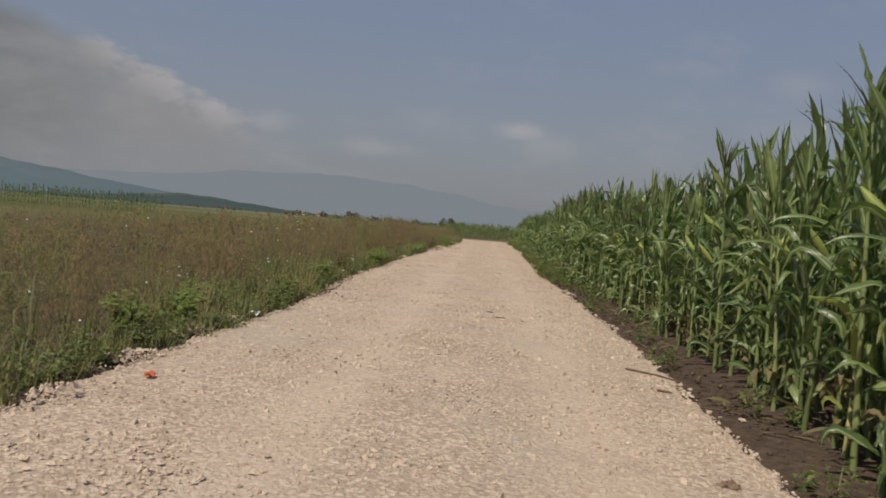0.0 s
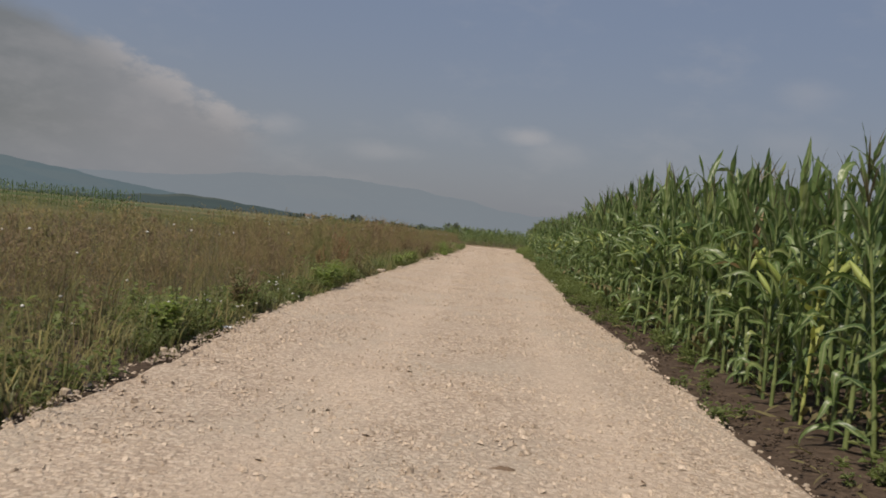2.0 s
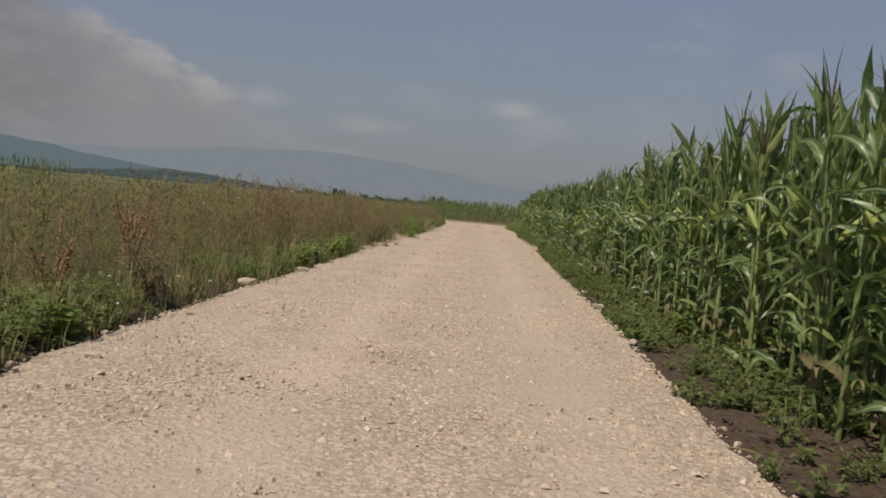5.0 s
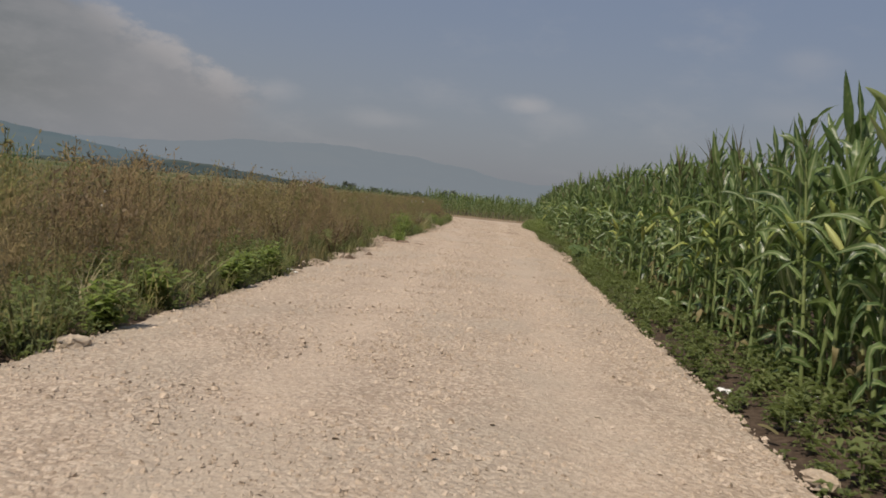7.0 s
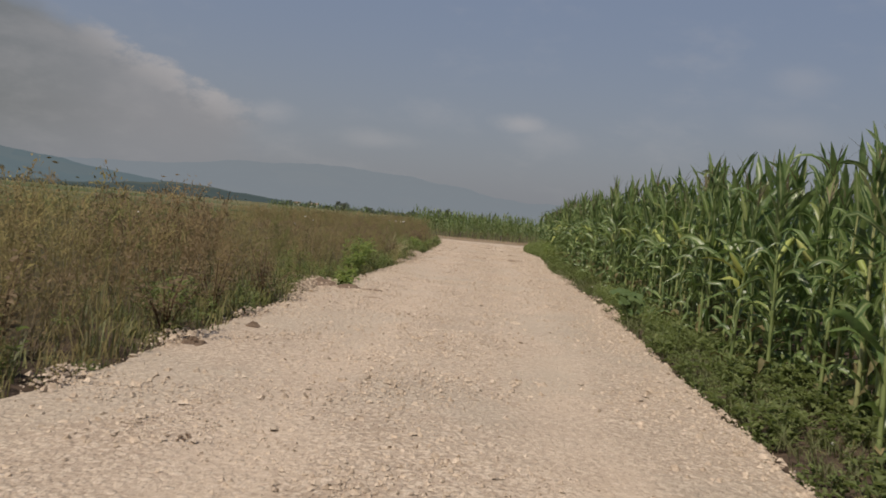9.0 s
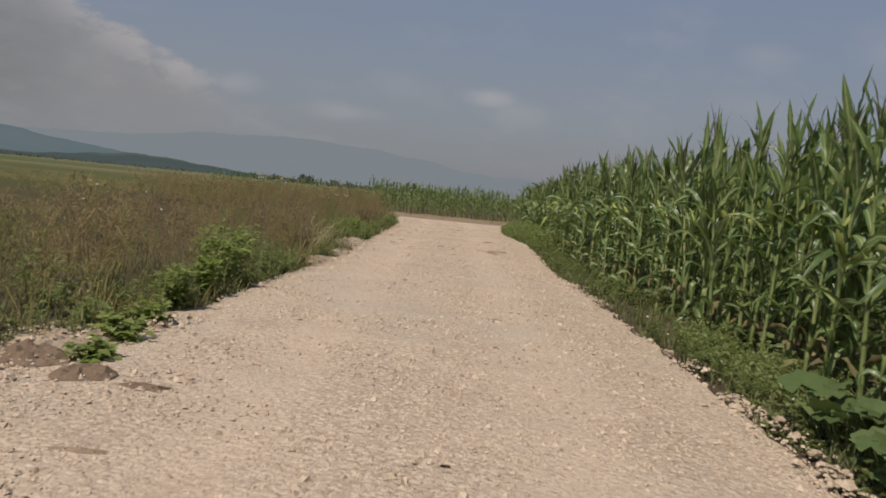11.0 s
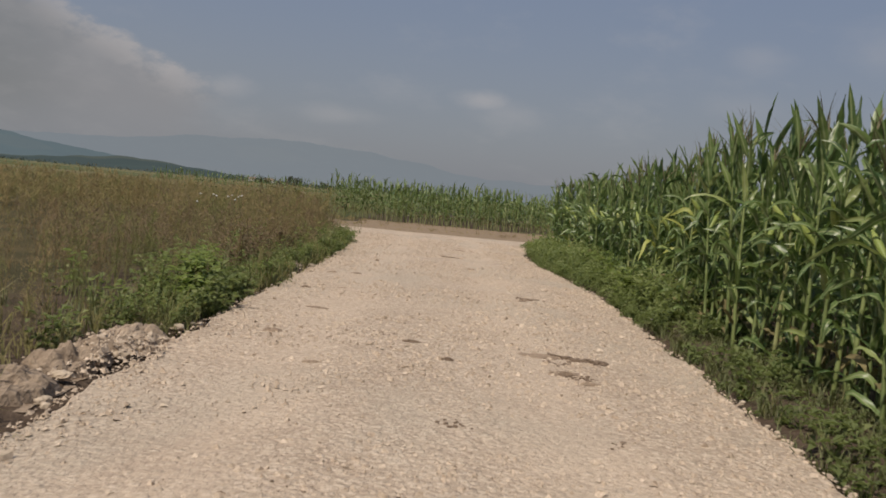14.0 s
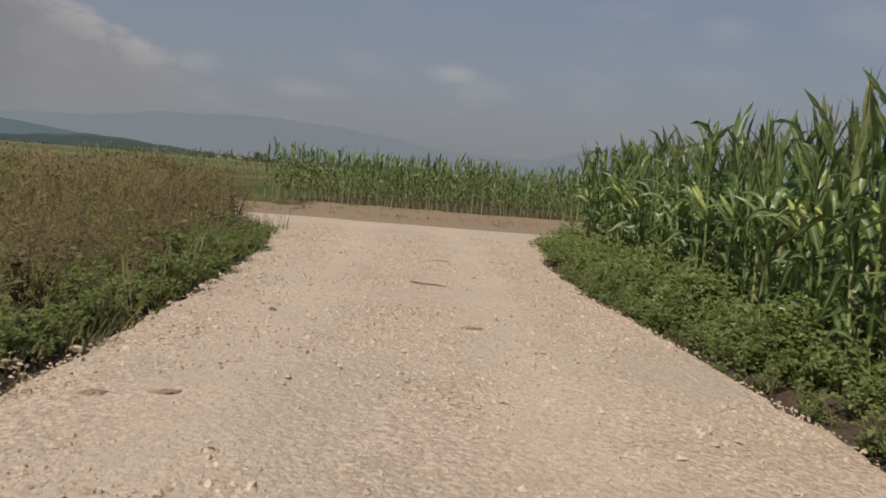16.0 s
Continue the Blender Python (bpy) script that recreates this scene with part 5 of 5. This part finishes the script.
def build_flowers():
    """Small white flower heads on thin stems in the left verge."""
    rng = np.random.default_rng(52)
    g = Geo()
    spots = []
    for _ in range(26):
        cy, cx = rng.uniform(17.0, 32.5), 0.12 + abs(rng.normal(0, 0.35))
        for _ in range(int(rng.integers(1, 5))):
            y = cy + rng.normal(0, 0.16)
            spots.append((ROAD_LEFT(y) - abs(cx + rng.normal(0, 0.1)), y, rng.uniform(0.08, 0.3)))
    spots += [(-3.3 - abs(rng.normal(0, 0.6)), rng.uniform(4, 18), rng.uniform(0.12, 0.5)) for _ in range(26)]
    spots += [(-3.6 - abs(rng.normal(0, 1.5)), rng.uniform(8, 60), rng.uniform(0.7, 1.1)) for _ in range(30)]
    spots += [(-3.3 - abs(rng.normal(0, 0.6)), 77.5 + rng.normal(0, 0.5), rng.uniform(0.85, 1.0)) for _ in range(9)]
    spots += [(rng.uniform(2.3, 2.9), rng.uniform(34, 90), rng.uniform(0.03, 0.16)) for _ in range(22)]
    for x, y, h in spots:
        z = ground_z(x, y)
        w = 0.003
        g.add([(x - w, y, z), (x + w, y, z), (x + w, y, z + h), (x - w, y, z + h)], [(0, 1, 2), (0, 2, 3)], 1)
        r = rng.uniform(0.013, 0.026)
        ring = [(x + r * math.cos(a), y + r * math.sin(a), z + h + 0.006 * math.sin(3 * a)) for a in np.linspace(0, 6.283, 8)[:-1]]
        g.add([(x, y, z + h + 0.012), *ring, (x, y, z + h - 0.012)], [(0, 1 + k, 1 + (k + 1) % 7) for k in range(7)] + [(8, 1 + (k + 1) % 7, 1 + k) for k in range(7)], 0)
    return tagged(geo_object("wild_flowers", g, [WHITE, GRASS]), "small white wild flowers scattered in the weeds", "flowers", kind="stuff")


build_flowers()


# ---- small things on and beside the road ----
def build_stick(points, radius, label):
    ob = thing("stick", label, "stick", "sticks on the road")
    g = Geo()
    pts = [(x, y, max(road_z(x, y), ground_z(x, y)) + radius * 0.8) for x, y in points]
    v, f = [], []
    for (px, py, pz), r in zip(pts, np.linspace(radius, radius * 0.5, len(pts))):
        for k in range(5):
            a = 2 * math.pi * k / 5
            v.append((px, py + r * math.cos(a), pz + r * math.sin(a)))
    for i in range(len(pts) - 1):
        for k in range(5):
            a, b = i * 5 + k, i * 5 + (k + 1) % 5
            f += [(a, b, b + 5), (a, b + 5, a + 5)]
    g.add(v, f)
    part("twig", g, TWIG, ob)
    return ob


build_stick([(1.5, 8.95), (1.62, 8.9), (1.78, 8.82), (1.95, 8.62), (2.02, 8.6)], 0.012, "thin brown stick lying across the gravel edge")
build_stick([(1.62, 7.9), (1.68, 7.88), (1.74, 7.86)], 0.014, "short dark stick lying on the gravel")
build_stick([(-0.05, 81.7), (0.1, 81.62), (0.25, 81.6), (0.36, 81.55)], 0.011, "dark bent stick lying on the gravel")
build_stick([(1.85, 7.3), (2.05, 7.25), (2.2, 7.1)], 0.008, "thin dry stalk lying at the gravel edge")
build_stick([(0.2, 12.9), (0.3, 12.88), (0.38, 12.9)], 0.01, "short dark stick lying on the gravel")


def build_clod(at, length, width, height, heading, label, seed, mat):
    """A thin uneven cake of dried mud pressed on the gravel, crumbling at its rim."""
    rng = np.random.default_rng(seed)
    rings, around = 6, 22
    v, f = [(0, 0, height * 0.7)], []
    for i in range(1, rings + 1):
        s = i / rings
        for k in range(around):
            a = 2 * math.pi * k / around
            r = s * (0.62 + 0.75 * abs(noise.noise((math.cos(a) * 1.7, math.sin(a) * 1.7, seed * 0.37)))) * (1 + 0.16 * rng.normal())
            z = height * (1 - s ** 2) * rng.uniform(0.25, 1.15) - (0.02 if i == rings else 0.0)
            v.append((r * length * 0.5 * math.cos(a), r * width * 0.5 * math.sin(a), z))
    for k in range(around):
        f.append((0, 1 + k, 1 + (k + 1) % around))
    for i in range(rings - 1):
        for k in range(around):
            a, b = 1 + i * around + k, 1 + i * around + (k + 1) % around
            f += [(a, a + around, b + around), (a, b + around, b)]
    g = Geo()
    g.add(v, f)
    ob = geo_object("mud_clod", g, [mat], False)
    ob.location = (at[0], at[1], road_z(*at) + 0.004)
    ob.rotation_euler = (0, 0, heading)
    return tagged(ob, label, "mud", "mud dropped on the road")


for at, l, w, h, a, n in (((0.95, 70.17), 0.5, 0.32, 0.014, -0.2, 5), ((1.0, 69.45), 0.34, 0.14, 0.018, 0.4, 5), ((1.18, 74.55), 0.3, 0.2, 0.022, -0.3, 8), ((1.1, 74.35), 0.16, 0.1, 0.015, 0.2, 8), ((-0.22, 70.23), 0.2, 0.08, 0.02, 0.0, 8), ((0.09, 69.53), 0.16, 0.1, 0.02, 0.5, 8), ((-1.71, 73.84), 0.14, 0.08, 0.025, 0.0, 8), ((-1.26, 74.05), 0.2, 0.07, 0.015, 0.1, 6), ((-2.31, 47.8), 0.2, 0.12, 0.05, 0.4, 8), ((-2.5, 46.4), 0.26, 0.16, 0.06, 0.1, 8), ((1.02, 69.4), 0.2, 0.16, 0.02, 0.3, 8),
                          ((1.15, 69.1), 0.2, 0.12, 0.015, 0.1, 6), ((-1.3, 72.0), 0.34, 0.13, 0.015, -0.2, 6), ((-1.45, 70.3), 0.22, 0.12, 0.02, 0.2, 7), ((-1.67, 76.15), 0.2, 0.16, 0.018, 0.0, 7),
                          ((-1.31, 76.25), 0.2, 0.13, 0.015, 0.3, 7), ((1.44, 4.9), 0.19, 0.14, 0.04, 0.2, 9), ((-1.23, 79.2), 0.09, 0.07, 0.03, 0.0, 9), ((0.5, 78.9), 0.24, 0.1, 0.015, 0.1, 6),
                          ((-1.73, 53.06), 0.44, 0.2, 0.02, -0.1, 8), ((-1.58, 51.8), 0.4, 0.1, 0.012, 0.0, 6), ((0.15, 13.6), 0.18, 0.05, 0.02, 0.0, 8), ((0.6, 57.6), 0.16, 0.08, 0.015, 0.3, 4),
                          ((1.3, 57.2), 0.2, 0.06, 0.012, 0.0, 5), ((-0.6, 60.9), 0.12, 0.07, 0.015, 0.0, 4), ((-0.9, 69.0), 0.16, 0.06, 0.015, 0.1, 4), ((0.35, 84.6), 0.36, 0.1, 0.012, 0.05, 5)):
    build_clod(at, l, w, h, a, "dark clod of dried mud on the gravel" if n > 7 else "pale smear of dried mud on the gravel", int(at[1] * 10), CLOD if n > 7 else SMEAR)


def build_crumbs(lines, seed):
    """Broken ridges of dark mud crumbs along lines."""
    rng = np.random.default_rng(seed)
    g = Geo()
    for points, size, n in lines:
        xs, ys = zip(*points)
        along = np.linspace(0, 1, len(points))
        for _ in range(n):
            s = rng.uniform(0, 1)
            x, y = np.interp(s, along, xs) + rng.normal(0, 0.02), np.interp(s, along, ys) + rng.normal(0, 0.045)
            v, f = lump(rng, 0.3, 4, 6)
            r = size * rng.uniform(0.3, 1.0)
            g.add(v * np.array((r * 1.3, r, r * 0.55)) + np.array((x, y, road_z(x, y) + r * 0.12)), f)
    return tagged(geo_object("mud_crumbs", g, [CLOD], False), "dark crumbs of dried mud in broken ridges on the gravel", "mud", kind="stuff")


build_crumbs((([(1.0, 70.25), (1.12, 70.14), (1.22, 70.06), (1.34, 70.04), (1.44, 69.99)], 0.06, 90), ([(0.9, 69.9), (1.02, 69.86), (1.14, 69.9)], 0.03, 22),
              ([(1.02, 69.3), (1.12, 69.22), (1.2, 69.3)], 0.035, 22), ([(1.05, 74.7), (1.2, 74.6), (1.36, 74.62)], 0.04, 34), ([(-0.7, 66.3), (-0.4, 66.25), (0.1, 66.2)], 0.02, 20),
              ([(-0.62, 70.6), (-0.5, 70.55), (-0.4, 70.56)], 0.025, 12), ([(0.05, 67.6), (0.12, 67.56), (0.2, 67.55)], 0.03, 14), ([(1.3, 66.3), (1.38, 66.25)], 0.03, 8),
              ([(0.9, 67.6), (1.05, 67.4), (1.15, 67.6)], 0.02, 12), ([(-0.4, 18.22), (-0.33, 18.2), (-0.24, 18.3)], 0.028, 26), ([(-0.12, 18.22), (-0.06, 18.2)], 0.02, 8), ([(0.18, 18.1), (0.24, 18.1)], 0.02, 7), ([(-2.55, 46.5), (-2.4, 46.3)], 0.05, 16), ([(-2.4, 47.9), (-2.25, 47.75)], 0.045, 12), ([(-2.05, 46.0), (-1.98, 45.95)], 0.035, 8), ([(-1.5, 43.2), (-1.42, 43.2)], 0.03, 8)), 5)


def build_heap(at, width, length, height, seed, mat=HEAP, label="lumpy beige heap of scraped gravel and earth at the road edge"):
    """A lumpy little bank of scraped-up gravel or earth."""
    n, m = 26, 20
    v = []
    for j in range(n):
        for i in range(m):
            a, b = i / (m - 1) * 2 - 1, j / (n - 1) * 2 - 1
            r = a * a + b * b
            x, y = at[0] + a * width * 0.5, at[1] + b * length * 0.5
            k = max(0.0, 1 - r) ** (0.6 if mat is HEAP else 1.2)
            z = height * k * (0.7 + 0.45 * uneven(x, y, 5.0, seed) + 0.7 * uneven(x, y, 13.0, seed + 1)) + 0.03 * k * uneven(x, y, 30, seed)
            v.append((x + 0.03 * uneven(x, y, 9, seed + 2), y + 0.03 * uneven(x, y, 9, seed + 3), max(road_z(x, y), -0.09) + z - (0.05 if r > 0.95 else 0.0)))
    idx = np.arange(n * m).reshape(n, m)
    a, b, c, d = idx[:-1, :-1].ravel(), idx[:-1, 1:].ravel(), idx[1:, 1:].ravel(), idx[1:, :-1].ravel()
    g = Geo()
    g.add(v, np.concatenate([np.stack([a, b, c], 1), np.stack([a, c, d], 1)]))
    return tagged(geo_object("earth_mound", g, [mat], False), label, "earth mound", "earth mounds at the road edge")


for k, (x, y, w, l, h) in enumerate(((-2.5, 67.7, 0.6, 0.7, 0.11), (-2.45, 68.35, 0.42, 0.42, 0.15), (-2.4, 68.8, 0.34, 0.4, 0.12), (-2.38, 69.5, 0.5, 0.8, 0.11), (-2.4, 63.3, 0.7, 1.3, 0.06), (-2.2, 65.2, 0.5, 1.1, 0.045), (-2.75, 54.2, 0.9, 1.3, 0.055))):
    build_heap((x, y), w, l, h, 3.7 * k)


for k, (x, y, w, l, h) in enumerate(((-2.68, 53.62, 0.62, 0.5, 0.11), (-2.16, 53.24, 0.46, 0.36, 0.08), (-3.0, 53.2, 0.3, 0.3, 0.06))):
    build_heap((x, y), w, l, h, 50 + 3.1 * k, CLOD, "dark heap of loose soil on the gravel edge")


def build_rock(at, size, seed, label="pale limestone block at the gravel edge"):
    rng = np.random.default_rng(seed)
    v, f = lump(rng, 0.1, 9, 15)
    v = np.sign(v) * (np.abs(v) * 2) ** 0.75 / 2 * np.array((size * 1.15, size * 0.75, size * 0.42)) + size * 0.025 * rng.normal(size=v.shape)
    v[:, 2] += size * 0.13
    g = Geo()
    g.add(v, f)
    ob = geo_object("rock", g, [STONE], False)
    ob.location = (at[0], at[1], max(road_z(*at), ground_z(*at)) - size * 0.04)
    ob.rotation_euler = (0, 0, rng.uniform(0, 6.28))
    return tagged(ob, label, "rock", "stones at the road edge")


for k, (x, y, s) in enumerate(((1.98, 20.1, 0.14), (-3.05, 33.5, 0.26), (-2.82, 36.05, 0.24), (1.96, 34.7, 0.2), (-2.74, 43.0, 0.14), (2.22, 54.3, 0.13), (2.26, 61.8, 0.1), (2.2, 63.2, 0.1),
                              (2.08, 6.9, 0.06), (1.98, 8.2, 0.06), (2.24, 61.4, 0.1), (-2.2, 63.2, 0.2), (-2.3, 62.7, 0.14), (-2.05, 63.8, 0.15), (-2.2, 68.8, 0.12), (-2.15, 69.5, 0.1), (-2.12, 67.4, 0.1), (-2.98, 20.0, 0.1), (-3.02, 22.0, 0.11), (-2.98, 23.2, 0.09), (-2.95, 21.3, 0.08),
                              (-2.4, 55.5, 0.16), (-2.5, 54.4, 0.22), (-2.9, 54.1, 0.25), (-2.45, 77.0, 0.16), (2.33, 53.2, 0.09), (2.3, 52.4, 0.1), (-2.2, 70.1, 0.12), (-2.3, 64.4, 0.16), (-2.1, 65.6, 0.11), (-2.3, 68.05, 0.12))):
    build_rock((x, y), s, 100 + k)


def build_soil_litter():
    """Clods and scraps of dry leaf on the bare soil at the foot of the corn."""
    rng = np.random.default_rng(71)
    clods, scraps = Geo(), Geo()
    for _ in range(2600):
        y = rng.uniform(4, 30)
        x = rng.uniform(ROAD_RIGHT(y) + 0.06, CORN_LINE(y) + 0.5)
        v, f = lump(rng, 0.3, 3, 5)
        r = min(0.07, 0.014 + rng.exponential(0.012))
        clods.add(v * np.array((r * 1.2, r, r * 0.7)) + np.array((x, y, ground_z(x, y) + r * 0.12)), f)
    for _ in range(420):
        y = rng.uniform(4, 48)
        x = rng.uniform(ROAD_RIGHT(y) + 0.15, CORN_LINE(y) + 0.45)
        v, f = blade((x, y, ground_z(x, y) + 0.012), rng.uniform(0, 6.28), rng.uniform(0.0, 0.5), rng.uniform(0.08, 0.3), rng.uniform(0.015, 0.045), rng.uniform(0.2, 0.9), 4, 0.4, rng.uniform(-1.5, 1.5), 0.6)
        scraps.add(v, f)
    tagged(geo_object("soil_clods", clods, [SOIL_CLOD], False), "dark clods of tilled soil at the foot of the corn", "soil", kind="stuff")
    tagged(geo_object("leaf_litter", scraps, [DRY_LEAF]), "scraps of dry corn leaf on the dark soil", "leaves", kind="stuff")


SOIL_CLOD = plain_material("tilled_clod", (0.05, 0.036, 0.026), (0.13, 0.095, 0.07), 40.0, 0.95, 0.15, 0.6, 0.01, per="island")
build_soil_litter()


def build_litter(at, size, mat, label, seed):
    """A crumpled scrap: a small folded sheet with thickness."""
    rng = np.random.default_rng(seed)
    n = 6
    v, f = [], []
    for layer in (0.0, -0.004):
        for j in range(n):
            for i in range(n):
                v.append(((i / (n - 1) - 0.5) * size * rng.uniform(0.85, 1.1), (j / (n - 1) - 0.5) * size * 0.6, 0.012 + 0.28 * size * abs(math.sin(i * 1.9 + j * 0.7 + seed)) + layer))
    for base, flip in ((0, False), (n * n, True)):
        for j in range(n - 1):
            for i in range(n - 1):
                a = base + j * n + i
                f += [(a, a + 1, a + n + 1), (a, a + n + 1, a + n)] if not flip else [(a, a + n + 1, a + 1), (a, a + n, a + n + 1)]
    g = Geo()
    g.add(v, f)
    ob = geo_object("litter", g, [mat])
    ob.location = (at[0], at[1], max(road_z(*at), ground_z(*at)))
    ob.rotation_euler = (0, 0, rng.uniform(0, 6.28))
    return tagged(ob, label, "litter", "litter by the road")


build_litter((-2.41, 6.42), 0.12, SCRAP, "crumpled orange scrap on the gravel", 3)
build_litter((-2.8, 10.9), 0.2, PAPER, "crumpled white paper in the verge", 4)
build_litter((-2.86, 43.05), 0.09, PAPER, "crumpled white paper in the verge", 5)
build_litter((-2.7, 42.78), 0.08, PAPER, "crumpled white paper at the gravel edge", 10)
build_litter((-2.88, 18.4), 0.1, PAPER, "crumpled white paper in the verge", 11)
build_litter((2.02, 36.9), 0.12, PAPER, "crumpled white paper at the gravel edge", 6)
build_litter((2.3, 36.1), 0.07, PAPER, "small white paper scrap beside the gravel", 7)
build_litter((-3.1, 10.4), 0.1, PAPER, "crumpled white paper in the verge", 8)
build_litter((2.55, 57.9), 0.07, PAPER, "small white paper scrap beside the corn", 9)

# ---- loose gravel ----
rng = np.random.default_rng(61)
stone_meshes = []
for k in range(6):
    v, f = lump(rng, 0.28, 3, 6)
    g = Geo()
    g.add(v * np.array((1, 0.8, 0.6)), f)
    stone_meshes.append(mesh_of("stone", *g.arrays(), [STONE], False))
for k in range(290):
    y = rng.uniform(4.5, 88)
    left = rng.random() < 0.5
    edge_x = ROAD_LEFT(y) if left else ROAD_RIGHT(y)
    x = edge_x + (1 if left else -1) * (abs(rng.normal(0, 0.16)) - 0.08)
    s = min(0.13, 0.035 + rng.exponential(0.018))
    st = new("stone", stone_meshes[k % 6])
    st.parent = road
    st.matrix_basis = pose(x, y, max(road_z(x, y), ground_z(x, y)) + s * 0.12, 0, 0, rng.uniform(0, 360)) @ Matrix.Diagonal((s, s, s, 1))


def build_pebbles():
    """Loose stones all over the road, thicker between the wheel tracks and in heaps along the edges."""
    rng = np.random.default_rng(62)
    kinds = []
    for _ in range(14):
        n = 5
        a = np.linspace(0, 6.283, n + 1)[:-1] + rng.normal(0, 0.25, n)
        r = rng.uniform(0.32, 0.55, n)
        low = np.stack([r * np.cos(a), r * np.sin(a) * 0.8, np.full(n, -0.1)], 1)
        top = np.array([[rng.normal(0, 0.1) + 0.16, rng.normal(0, 0.1), rng.uniform(0.16, 0.3)], [rng.normal(0, 0.1) - 0.16, rng.normal(0, 0.1), rng.uniform(0.16, 0.3)]])
        f = [(0, 1, 5), (1, 2, 5), (5, 2, 6), (2, 3, 6), (3, 4, 6), (4, 0, 6), (0, 5, 6)]
        kinds.append((np.concatenate([low, top]), np.array(f), np.zeros(len(f))))
    g = Geo()

    def drop(x, y, s, lift=0.0):
        g.add_all(kinds[int(rng.integers(0, 14))], turn_z(rng.uniform(0, 6.283), rng.normal(0, 0.22), rng.normal(0, 0.22)), s, np.array((x, y, max(road_z(x, y), ground_z(x, y)) + s * 0.1 + lift)))

    made = 0
    while made < 104000:
        y = rng.uniform(3, 90)
        x = rng.uniform(ROAD_LEFT(min(y, 87.0)) - 0.05, ROAD_RIGHT(min(y, 87.0)) + 0.05)
        track = max(math.exp(-((x + 1.15) / 0.3) ** 2), math.exp(-((x - 0.75) / 0.3) ** 2))
        if rng.random() < 0.4 * track or uneven(x, y, 0.6, 70) + 0.7 * uneven(x, y, 1.7, 71) + rng.normal(0, 0.25) < -0.15:
            continue
        drop(x, y, min(0.08, 0.015 + rng.exponential(0.0115)))
        made += 1
    for cx, cy, r, n in ((-2.2, 63.1, 0.35, 420), (-2.15, 65.5, 0.25, 200), (-2.32, 68.9, 0.36, 620), (-2.85, 53.2, 0.42, 420), (-2.9, 54.4, 0.35, 300), (2.18, 52.6, 0.16, 150), (2.25, 54.4, 0.15, 120), (2.3, 55.8, 0.14, 80), (-2.3, 55.2, 0.3, 200), (1.95, 20.4, 0.1, 34), (1.98, 19.2, 0.1, 22), (-2.75, 44.5, 0.2, 160), (-2.68, 46.6, 0.22, 200), (-2.6, 48.8, 0.22, 180), (-2.55, 51.0, 0.2, 140), (2.28, 53.6, 0.26, 110), (2.2, 60.6, 0.16, 60), (2.16, 62.6, 0.2, 70), (-2.35, 76.6, 0.2, 60), (-2.72, 5.6, 0.2, 110), (-2.85, 7.2, 0.2, 150), (-2.95, 9.0, 0.18, 120), (-2.9, 10.2, 0.16, 90)):
        for _ in range(n):
            x, y = cx + rng.normal(0, r * 0.5), cy + rng.normal(0, r * 1.2)
            drop(x, y, min(0.11, 0.02 + rng.exponential(0.016)), max(0.0, 0.10 * math.exp(-((x - cx) / r) ** 2 - ((y - cy) / (2 * r)) ** 2) * rng.uniform(0, 1)))
    for _ in range(5200):
        y = rng.uniform(3, 89)
        left = rng.random() < 0.55
        x = (ROAD_LEFT(min(y, 87.0)) if left else ROAD_RIGHT(min(y, 87.0))) + (1 if left else -1) * (abs(rng.normal(0, 0.12)) - 0.05)
        drop(x, y, min(0.08, 0.014 + rng.exponential(0.012)))
    ob = tagged(geo_object("loose_gravel", g, [PEBBLE], False), "loose beige and grey stones on the gravel road", "gravel", kind="stuff")
    return ob


build_pebbles()
